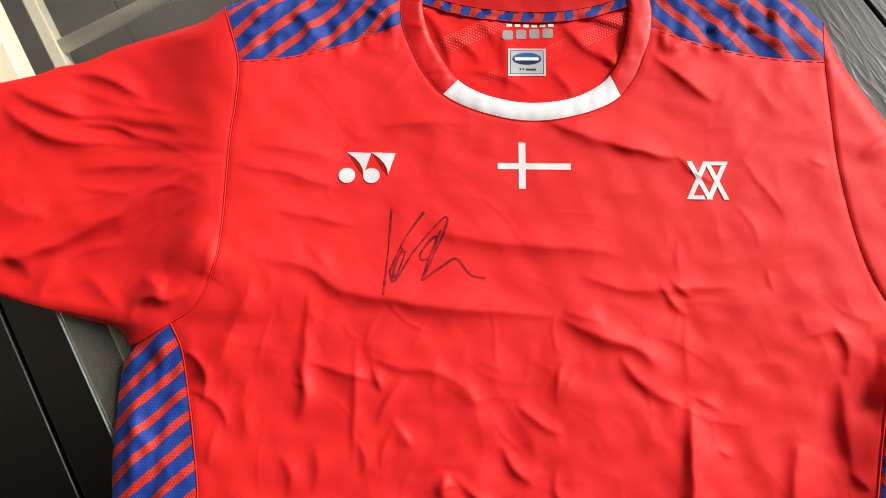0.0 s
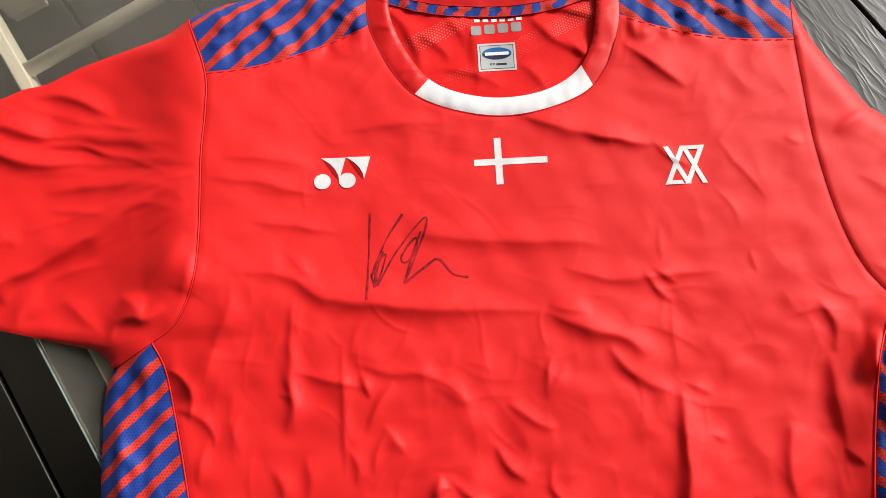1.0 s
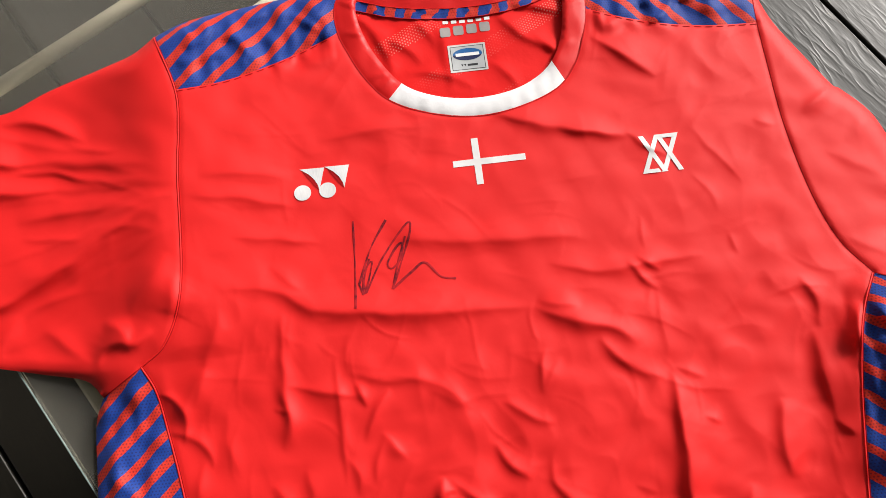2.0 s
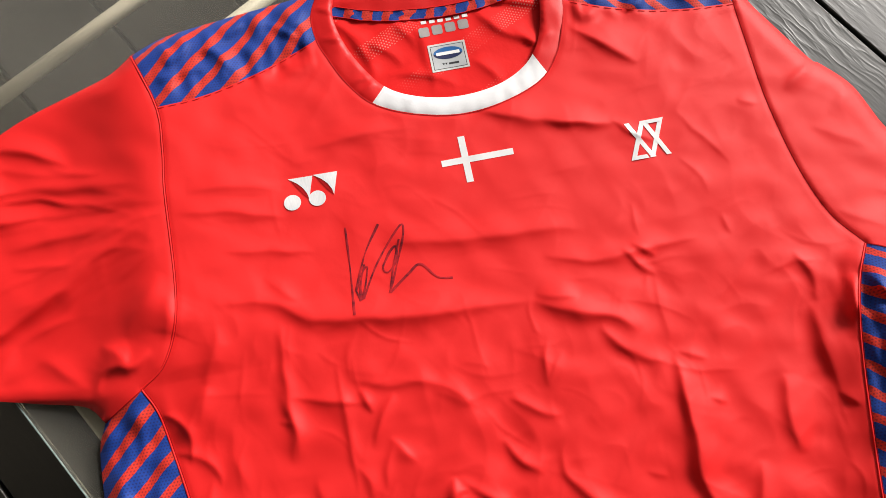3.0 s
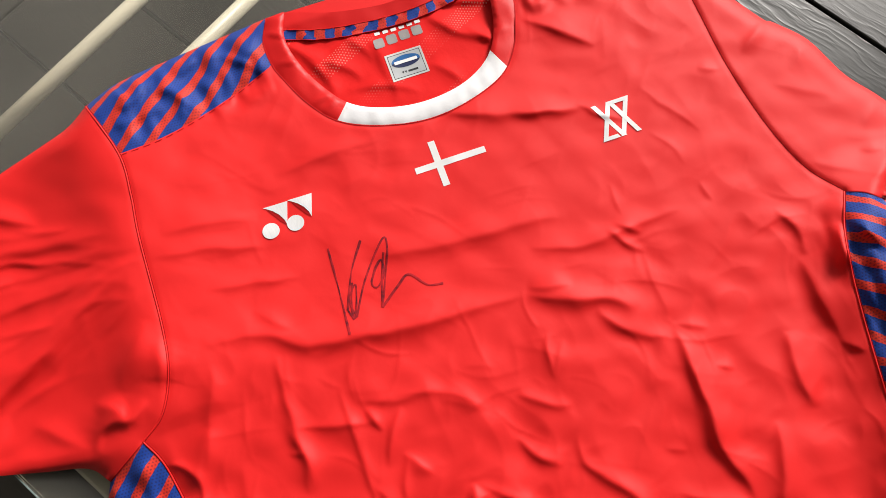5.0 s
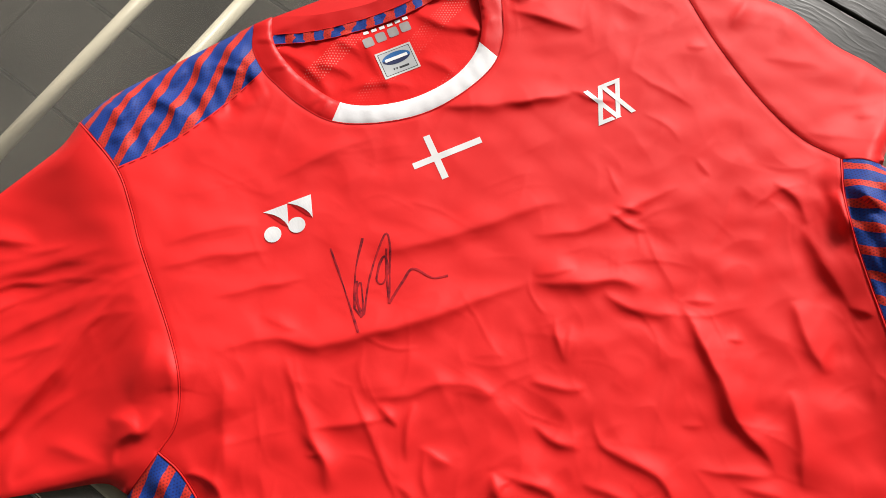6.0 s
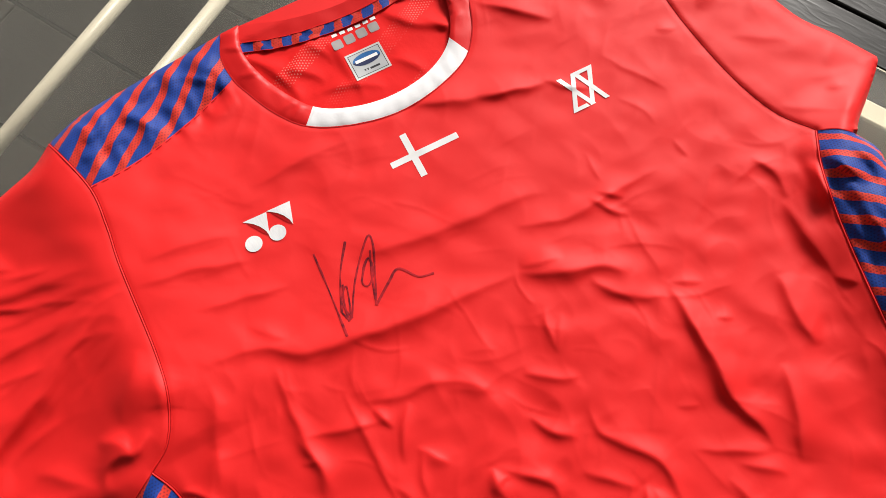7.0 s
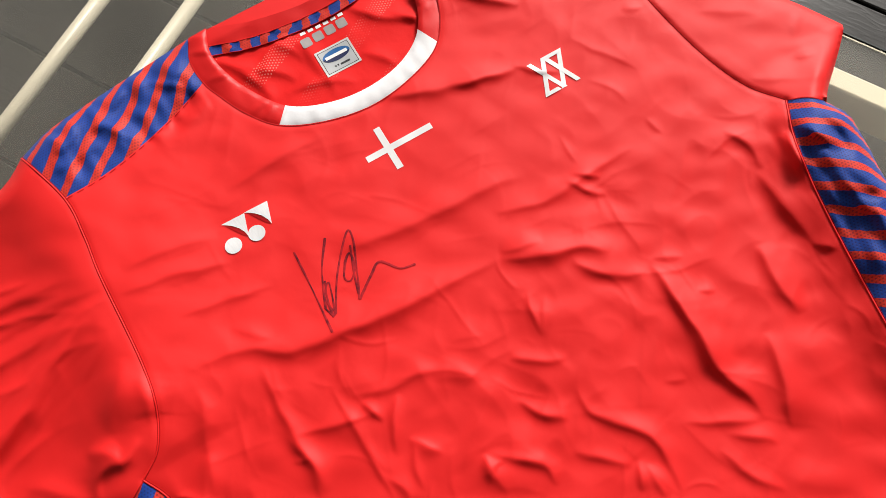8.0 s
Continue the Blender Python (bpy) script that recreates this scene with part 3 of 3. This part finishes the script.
def inside(xy, poly):
    x, y = xy[:, 0], xy[:, 1]
    hit = np.zeros(len(xy), bool)
    for (x0, y0), (x1, y1) in zip(poly, poly[1:] + poly[:1]):
        if y0 != y1:
            hit ^= ((y0 > y) != (y1 > y)) & (x < (x1 - x0) * (y - y0) / (y1 - y0) + x0)
    return hit


def sheet(name, outline, material, spacing=0.0032, lift=None, shape=height):
    """A panel of cloth: fills an outline with small triangles and lays them on the shape."""
    edge = np.array(outline)
    (x0, y0), (x1, y1) = edge.min(0), edge.max(0)
    gx, gy = np.meshgrid(np.arange(x0, x1, spacing), np.arange(y0, y1, spacing * 0.87))
    gx = gx + (np.arange(gx.shape[0]) % 2)[:, None] * spacing / 2
    grid = np.stack([gx.ravel(), gy.ravel()], 1)
    grid = grid[inside(grid, outline)]
    grid = grid[line_distance(grid, np.vstack([edge, edge[:1]])) > spacing * 0.55]
    n = len(edge)
    pts = [Vector(p) for p in np.vstack([edge, grid])]
    verts, _, faces, *_ = geometry.delaunay_2d_cdt(pts, [], [list(range(n))], 1, 1e-6)
    xy = np.array([tuple(v) for v in verts])
    z = shape(xy) + (lift(xy) if lift else 0)
    mesh = mesh_from(name, np.c_[xy, z], faces, material)
    bm = bmesh.new()
    bm.from_mesh(mesh)
    bmesh.ops.recalc_face_normals(bm, faces=bm.faces)
    if sum(f.normal.z for f in bm.faces) < 0:
        bmesh.ops.reverse_faces(bm, faces=bm.faces)
    bm.to_mesh(mesh)
    bm.free()
    return mesh


def cord(name, line, radius, material, lift=0.0, shape=height):
    """A thin round cord along a line on the cloth."""
    line = np.asarray(line)
    z = shape(line) + lift
    verts, faces, sides = [], [], 6
    for k, (x, y) in enumerate(line):
        a, b = line[max(k - 1, 0)], line[min(k + 1, len(line) - 1)]
        d = (b - a) / max(math.hypot(*(b - a)), 1e-9)
        for j in range(sides):
            c, s = math.cos(j * math.tau / sides) * radius, math.sin(j * math.tau / sides) * radius
            verts.append((x - d[1] * c, y + d[0] * c, z[k] + s))
    for k in range(len(line) - 1):
        for j in range(sides):
            j2 = (j + 1) % sides
            faces.append((k * sides + j, k * sides + j2, (k + 1) * sides + j2, (k + 1) * sides + j))
    return mesh_from(name, verts, faces, material)


def strip(name, line, width, material, lift=0.0006, shape=height, widths=None, crest=0.0001):
    """A flat or slightly arched band along a line on the cloth."""
    line = np.asarray(line)
    verts, faces = [], []
    for k, (x, y) in enumerate(line):
        a, b = line[max(k - 1, 0)], line[min(k + 1, len(line) - 1)]
        d = (b - a) / max(math.hypot(*(b - a)), 1e-9)
        w = (widths[k] if widths is not None else width) / 2
        verts += [(x - d[1] * w, y + d[0] * w), (x, y), (x + d[1] * w, y - d[0] * w)]
    z = shape(np.array(verts)) + lift
    z[1::3] += crest
    for k in range(len(line) - 1):
        for j in (0, 1):
            faces.append((3 * k + j, 3 * k + j + 1, 3 * k + j + 4, 3 * k + j + 3))
    return mesh_from(name, np.c_[np.array(verts), z], faces, material)


def stitches(name, line, material, pitch=3):
    """A row of short stitches along a line on the cloth."""
    bm = bmesh.new()
    for k in range(0, len(line) - pitch, pitch):
        me = strip(name, smooth_line([tuple(line[k]), tuple(line[k] + 0.62 * (line[k + pitch] - line[k]))], 0.002), 0.0006, material, 0.0004)
        bm.from_mesh(me)
        bpy.data.meshes.remove(me)
    me = bpy.data.meshes.new(name)
    bm.to_mesh(me)
    bm.free()
    me.materials.append(material)
    return me


def band(name, line, width, material, lift, shape):
    """A soft tape of several threads' breadth with uneven edges."""
    line, verts, faces, across = np.asarray(line), [], [], 5
    for k, (x, y) in enumerate(line):
        a, b = line[max(k - 1, 0)], line[min(k + 1, len(line) - 1)]
        d = (b - a) / max(math.hypot(*(b - a)), 1e-9)
        for j in range(across + 1):
            w = (j / across - 0.5) * (width + 0.0014 * noise.noise((x * 110, y * 110, 2 if j < 3 else 8)))
            verts.append((x - d[1] * w, y + d[0] * w))
    z = shape(np.array(verts)) + lift
    for k in range(len(line) - 1):
        for j in range(across):
            p = k * (across + 1) + j
            faces.append((p, p + 1, p + across + 2, p + across + 1))
    return mesh_from(name, np.c_[np.array(verts), z], faces, material)


def patch(name, outline, material, lift=0.0006, spacing=0.0016, shape=height):
    """A small flat print of any outline, laid on the cloth."""
    pts = []
    for a, b in zip(outline, outline[1:] + outline[:1]):
        n = max(1, int(math.dist(a, b) / spacing))
        pts += [(a[0] + (b[0] - a[0]) * k / n, a[1] + (b[1] - a[1]) * k / n) for k in range(n)]
    return sheet(name, pts, material, spacing, lambda xy: lift, shape)


def disc(x, y, rx, ry, n=28):
    return [(x + rx * math.cos(k * math.tau / n), y + ry * math.sin(k * math.tau / n)) for k in range(n)]


def rounded(x, y, w, h, r):
    out = []
    for cx, cy, a0 in ((x + w / 2 - r, y + h / 2 - r, 0), (x - w / 2 + r, y + h / 2 - r, 90), (x - w / 2 + r, y - h / 2 + r, 180), (x + w / 2 - r, y - h / 2 + r, 270)):
        out += [(cx + r * math.cos(radians(a0 + k * 30)), cy + r * math.sin(radians(a0 + k * 30))) for k in range(4)]
    return out


FOLDS_BACK = [
    (-86, 128, -66, 82, 5, 8, 2.6), (-34, 123, -64, 98, -3, 8, 2.6), (-74, 118, -44, 88, 2, 6, 1.4), (-28, 116, -22, 62, 4, 8, 1.8), (24, 119, 64, 84, -4, 8, 2.4),
    (36, 126, 78, 112, 3, 7, 2.2), (-50, 78, -6, 62, 3, 6, 1.3), (14, 78, 30, 58, 2, 6, 1.4), (48, 100, 66, 72, 2, 5, 1.4), (-46, 128, -30, 100, 2, 5, 1.2)]


def back_height(xy):
    """The inside of the back, seen through the neck: low, rising to the stand of the collar."""
    xy = np.asarray(xy, float).reshape(-1, 2)
    rise = np.clip((xy[:, 1] - 0.118) / 0.03, 0, 1)
    bumps = [0.0011 * noise.noise((x * 26, y * 26, 5)) + 0.0005 * noise.noise((x * 70, y * 60, 2)) for x, y in xy]
    z = 0.0028 + 0.0052 * rise**1.4 + np.array(bumps)
    bent = wander(xy, 40, 0.003, 4)
    for row in FOLDS_BACK:
        x0, y0, x1, y1, bend, width, up = (v / 1000 for v in row)
        z += crease(bent, x0, y0, x1, y1, bend, width, 1.2 * up, 0.45, 0.2)
    return z


def tape_height(xy):
    """The neck tape is puckered along its rows of stitching."""
    xy = np.asarray(xy, float).reshape(-1, 2)
    return back_height(xy) + np.array([0.0011 * noise.noise((x * 130, y * 90, 4)) + 0.0006 * noise.noise((x * 260, y * 160, 7)) for x, y in xy])


def collar_height(xy):
    """The rib band: a soft roll over the edge of the neck."""
    xy = np.asarray(xy, float).reshape(-1, 2)
    d_in, d_out = line_distance(xy, COLLAR_IN[::2]), line_distance(xy, COLLAR_OUT[::2])
    k = d_in / np.maximum(d_in + d_out, 1e-6)
    up = np.clip((xy[:, 1] - 0.09) / 0.06, 0, 1)
    ripple = np.array([0.0010 * noise.noise((x * 40, y * 40, 1)) + 0.0007 * noise.noise((x * 105, y * 60, 6)) for x, y in xy])
    for x0, y0, x1, y1, wide, rise in ((-98, 118, -80, 112, 3, 1.0), (-84, 76, -66, 80, 3, 1.2), (-77, 66, -63, 76, 2.5, 1.2), (-100, 146, -86, 138, 4, 1.3), (66, 84, 78, 90, 3, 0.9), (72, 118, 92, 124, 4, 1.0)):
        ripple += crease(xy, x0 / 1000, y0 / 1000, x1 / 1000, y1 / 1000, 0.001, wide / 1000, rise / 1000, 0.5, 0.2)
    return FRONT - 0.0008 + 0.0013 * np.sin(np.pi * np.clip(0.12 + 0.88 * k, 0, 1)) ** 0.6 - 0.0018 * np.clip(1 - k / 0.1, 0, 1) + 0.0022 * up * (1 - 0.5 * k) + ripple


def build_shirt():
    shirt = tagged(new("sports_shirt"), "red short-sleeved sports shirt with blue striped panels lying on glass", "shirt")
    shirt.location = (0, 0, GLASS_TOP)

    def cloth(name, mesh, label=""):
        ob = part(name, mesh, None, shirt, label)
        return ob

    neck_l, neck_r = COLLAR_OUT[0], COLLAR_OUT[-1]
    yoke_neck_l = between(COLLAR_OUT, (-0.097, 0.160), (-0.104, 0.119))
    yoke_neck_r = between(COLLAR_OUT, (0.093, 0.117), (0.086, 0.160))
    neck_low = between(COLLAR_OUT, (-0.104, 0.119), (0.093, 0.117))
    arm_l_top, arm_l = between(L_ARM, (-0.247, 0.133), (-0.232, 0.086)), between(L_ARM, (-0.232, 0.086), (-0.264, -0.124))
    arm_r_top, arm_r = between(R_ARM, (0.228, 0.121), (0.226, 0.088)), between(R_ARM, (0.226, 0.088), (0.265, -0.121))
    front = cloth("front_panel", sheet("front_panel", loop(arm_l, L_SIDE, HEM, R_SIDE, arm_r, R_YOKE_LOW, neck_low, L_YOKE_LOW), M_RED, 0.0016), "smooth red knit front with creases")
    cloth("sleeve", sheet("sleeve", loop(L_ARM, L_UNDER, L_SLEEVE_LOW, L_CUFF, L_SLEEVE_TOP), M_RED, 0.0022), "red sleeve lying in soft folds")
    cloth("sleeve", sheet("sleeve", loop(R_ARM, R_UNDER, R_CUFF, R_SLEEVE_TOP), M_RED, 0.0022), "red sleeve with a folded cuff")
    cloth("shoulder_yoke", sheet("shoulder_yoke", loop(L_YOKE_TOP, yoke_neck_l, L_YOKE_LOW, arm_l_top), M_STRIPE_L), "blue mesh with slanting orange-red stripes")
    cloth("shoulder_yoke", sheet("shoulder_yoke", loop(R_YOKE_TOP, yoke_neck_r, R_YOKE_LOW, arm_r_top), M_STRIPE_R), "blue mesh with slanting orange-red stripes")
    cloth("side_panel", sheet("side_panel", loop(L_SIDE, smooth_line([tuple(L_SIDE[-1]), tuple(L_EDGE[-1])]), L_EDGE, L_UNDER), M_SIDE_L), "blue mesh with slanting orange-red stripes")
    cloth("side_panel", sheet("side_panel", loop(R_SIDE, smooth_line([tuple(R_SIDE[-1]), tuple(R_EDGE[-1])]), R_EDGE, R_UNDER), M_SIDE_R), "blue mesh with slanting orange-red stripes")

    # collar: red rib with a white insert at the front
    cut = [between(COLLAR_IN, (-0.060, 0.071), (0.0585, 0.0735)), between(COLLAR_OUT, (-0.071, 0.058), (0.0665, 0.0585))]
    left = [between(COLLAR_IN, (-0.082, 0.161), (-0.060, 0.071)), between(COLLAR_OUT, (-0.097, 0.160), (-0.071, 0.058))]
    right = [between(COLLAR_IN, (0.0585, 0.0735), (0.070, 0.161)), between(COLLAR_OUT, (0.0665, 0.0585), (0.086, 0.160))]
    collar = cloth("collar", sheet("collar", loop(left[0], smooth_line([tuple(left[0][-1]), tuple(left[1][-1])]), left[1]), M_BAND, 0.0024, None, collar_height), "red knit collar band")
    cloth("collar", sheet("collar", loop(right[0], smooth_line([tuple(right[0][0]), tuple(right[1][0])]), right[1]), M_BAND, 0.0024, None, collar_height), "red knit collar band")
    cloth("collar_insert", sheet("collar_insert", loop(cut[0], smooth_line([tuple(cut[0][-1]), tuple(cut[1][-1])]), cut[1]), M_WHITE, 0.0024, lambda xy: 0.0003, collar_height), "white knit insert at the front of the collar")

    # inside of the back, its collar stand and the striped neck tape
    tape = smooth_line(mm((-93, 143), (-60, 132), (-30, 127), (-5, 125), (22, 126), (50, 131), (82, 142)))
    stand_low = tape
    stand_top = smooth_line(mm((-83, 160), (-70, 156), (-47, 148), (-14, 142), (5, 142), (32, 147), (58, 156), (71, 160)))
    hole = loop(smooth_line([(-0.104, 0.135), (0.093, 0.135)]), between(COLLAR_OUT, (0.093, 0.135), (-0.104, 0.135)))
    cloth("back_panel", sheet("back_panel", hole, M_BACK, 0.0026, None, back_height), "inside of the red perforated back")
    stand = loop(stand_low, smooth_line([tuple(stand_low[-1]), tuple(stand_top[-1])]), stand_top)
    cloth("collar_stand", sheet("collar_stand", stand, M_BAND, 0.0026, lambda xy: 0.0004, back_height), "red inner collar band at the back")
    cloth("neck_tape", band("neck_tape", tape, 0.0088, M_TAPE, 0.0011, tape_height), "blue and orange-red striped neck tape")
    for off in (-0.0046, 0.0046):
        cloth("tape_seam", cord("tape_seam", wander(tape, 160, 0.0006, 3) + np.array((0, off)), 0.0004, M_CORD, 0.0010, tape_height))
    # underside of the shirt, resting on the glass
    under = loop(L_SLEEVE_TOP, L_CUFF, L_SLEEVE_LOW, L_EDGE, smooth_line([tuple(L_EDGE[-1]), tuple(R_EDGE[-1])]), R_EDGE, R_CUFF, R_SLEEVE_TOP, R_YOKE_TOP, smooth_line([tuple(neck_r), tuple(neck_l)]), L_YOKE_TOP)
    cloth("back_lining", sheet("back_lining", under, M_RED, 0.02, None, lambda xy: np.full(len(xy), 0.0008)), "red back of the shirt against the glass")

    # seams, piping and rows of stitching
    cloth("seam", strip("seam", R_ARM, 0.0007, M_SEAM, 0.0002))
    for line in (L_ARM, L_SIDE, R_SIDE):
        cloth("piping", cord("piping", line + np.array((-0.0006, 0)), 0.0007, M_RED, 0.0002))
        # dark strip for the shade that the piping leaves along the seam
        cloth("seam", strip("seam", line + np.array((0.0005, 0)), 0.0006, M_SEAM, 0.0003))
    for line in (L_UNDER, R_UNDER):
        cloth("seam", strip("seam", line, 0.0008, M_SEAM, 0.0004))
    for line in (L_YOKE_LOW, R_YOKE_LOW):
        cloth("seam", stitches("seam", line + np.array((0, -0.0012)), M_SEAM))
    for line in (COLLAR_OUT,):
        cloth("seam", strip("seam", line, 0.0010, M_CORD, 0.0004, crest=0.0002))
    hem_l = smooth_line(mm((-442, 59), (-427, 10), (-415, -40), (-409, -102)))
    cloth("seam", strip("seam", hem_l, 0.0012, M_CORD, 0.0003))

    # white cross
    cross = [(-12.2, 18), (-7, 18), (-7, 1.4), (27, 1.4), (27, -3.6), (-7, -3.6), (-7, -19), (-12.2, -19), (-12.2, -3.6), (-28, -3.6), (-28, 1.4), (-12.2, 1.4)]
    cloth("printed_cross", patch("printed_cross", mm(*cross), M_PRINT, 0.00030), "white printed cross on the chest")
    # embroidered sign: two pennants over two discs
    for k, x in enumerate((-142.8, -124.2)):
        bow = [(x, 9), (x + 18.5, 8.6), (x + 13.5, -9), (x + 12.6, -4.5), (x + 10.2, 0.2), (x + 6.5, 4.4), (x + 3, 7)]
        cloth("embroidered_pennant", patch("embroidered_pennant", mm(*bow), M_STITCH, 0.0006, 0.0012), "white stitched curved triangle")
        # shadow of the raised pennant, laid on as a dark red patch
        shade = [(x + 2.0, 6.6), (x + 6.2, 3.6), (x + 9.6, -0.6), (x + 12, -5), (x + 13.4, -9.4), (x + 9.5, -5.0), (x + 6, 0.5)]
        cloth("stitched_shadow", patch("stitched_shadow", mm(*shade), M_SEAM, 0.0003, 0.0012), "dark red patch painted as the pennant's shadow")
        cloth("embroidered_disc", patch("embroidered_disc", [(px, py) for px, py in disc((x + 0.9) / 1000, -0.0096, 0.0063, 0.0060)], M_STITCH, 0.0006, 0.0012), "white stitched disc")
    # woven sign of slanting bars
    # long strokes cut level at both ends, and a short bar across the top and the foot
    bars = [[(116, 4), (130, -26)], [(143, 4), (129, -26)], [(128.5, 4), (114.5, -26)], [(129, 4), (142, -26)]]
    for k, ((x0, y0), (x1, y1)) in enumerate(bars):
        shape = mm((x0 - 1.9, y0), (x0 + 1.9, y0), (x1 + 1.9, y1), (x1 - 1.9, y1))
        cloth("printed_bar", patch("printed_bar", shape, M_PRINT, 0.0003 + 0.00008 * k), "white printed bar")
    for shape in (mm((130.6, 4), (143, 4), (142, 1), (132, 1)), mm((114.5, -26), (126.6, -26), (125.2, -23), (115.8, -23))):
        cloth("printed_bar", patch("printed_bar", shape, M_PRINT, 0.00066), "white printed bar")

    # pen strokes
    strokes = [[(-107, -36), (-108.5, -68), (-111, -101)], [(-83, -38), (-96, -58), (-107, -84)], [(-107, -84), (-103.5, -91), (-96, -68), (-104, -78), (-102, -91)],
               [(-102, -90), (-88, -66), (-67.5, -42), (-66.5, -50), (-77, -76), (-83.5, -90)], [(-85, -70), (-78, -60), (-73, -57), (-75, -68), (-82, -75), (-85, -71), (-79, -61)], [(-70, -52), (-77, -70), (-82, -86)], [(-98, -66), (-103, -80), (-105, -92)], [(-83, -90), (-68, -79), (-58, -73.5), (-48, -85), (-37, -88)]]
    for k, pts in enumerate(strokes):
        way = smooth_line(mm(*pts), 0.0015)
        thick = [0.0014 + 0.0010 * noise.noise((x * 60, y * 60, k)) for x, y in way]
        cloth("pen_stroke", strip("pen_stroke", way, 0.0011, M_INK, 0.0003, widths=thick), "black felt-pen stroke")

    # size label and care signs inside the neck
    low = back_height
    label = cloth("label", patch("label", rounded_mm(-5.3, 85.5, 29.5, 23.5, 0.4), M_LABEL_EDGE, 0.0004, 0.0016, low), "silver woven neck label with a blue oval")
    for name, mesh in (
        ("label_border", patch("label_border", rounded_mm(-5.3, 85.5, 26.2, 20.4, 0.3), M_BLACK, 0.0005, 0.0016, low)),
        ("label_field", patch("label_field", rounded_mm(-5.3, 85.5, 25.2, 19.4, 0.3), M_LABEL, 0.0006, 0.0016, low)),
        ("label_oval", patch("label_oval", disc(-0.0053, 0.0885, 0.0115, 0.0052), M_BLUE, 0.0007, 0.0012, low)),
        ("oval_shade", patch("oval_shade", [(px, min(py, 0.0885)) for px, py in disc(-0.0053, 0.0885, 0.0114, 0.0051)][14:] , M_NAVY, 0.0008, 0.0012, low)),
    ):
        part(name, mesh, None, label)
    part("letter_bar", patch("letter_bar", rounded_mm(-5.3, 88.4, 18.5, 2.7, 0.6), M_PRINT, 0.0009, 0.001, low), None, label)
    part("letter_bar", patch("letter_bar", rounded_mm(-2.2, 79.2, 8.0, 1.7, 0.2), M_BLACK, 0.0007, 0.001, low), None, label)
    for x in (-11.4, -9.2):
        part("label_sign", patch("label_sign", mm((x, 80.2), (x + 1.9, 80.2), (x + 1.2, 78.2)), M_BLACK, 0.0007, 0.001, low), None, label)
    for k in range(4):
        cloth("care_sign", patch("care_sign", rounded_mm(-20.2 + 10.5 * k, 109.2 + 0.5 * k, 8.2, 8.2, 1.6), M_GREY, 0.0003, 0.0014, low), "grey rounded printed square")
    for k in range(6):
        cloth("letter_bar", patch("letter_bar", rounded_mm(-19 + 6.6 * k, 117.0 + 0.3 * abs(k - 2.5), 4.4, 2.6, 0.3), M_PRINT, 0.0003, 0.0014, low), "white printed bar half under the tape")

    draw_in(shirt)


def draw_in(shirt):
    """Cloth that stands up in folds is drawn in a little towards the middle of the body, and what sinks is let out."""
    for ob in shirt.children_recursive:
        if ob.data:
            co = np.empty(len(ob.data.vertices) * 3)
            ob.data.vertices.foreach_get("co", co)
            co = co.reshape(-1, 3)
            co[:, :2] -= (co[:, :2] - np.array((-0.072, -0.212))) * ((co[:, 2:] - 0.0105) / 0.555)
            ob.data.vertices.foreach_set("co", co.ravel())
            ob.data.update()


def rounded_mm(x, y, w, h, r):
    return rounded(x / 1000, y / 1000, w / 1000, h / 1000, r / 1000)


build_ground()
build_light_blockers()
build_table()
build_shirt()
build_deck()
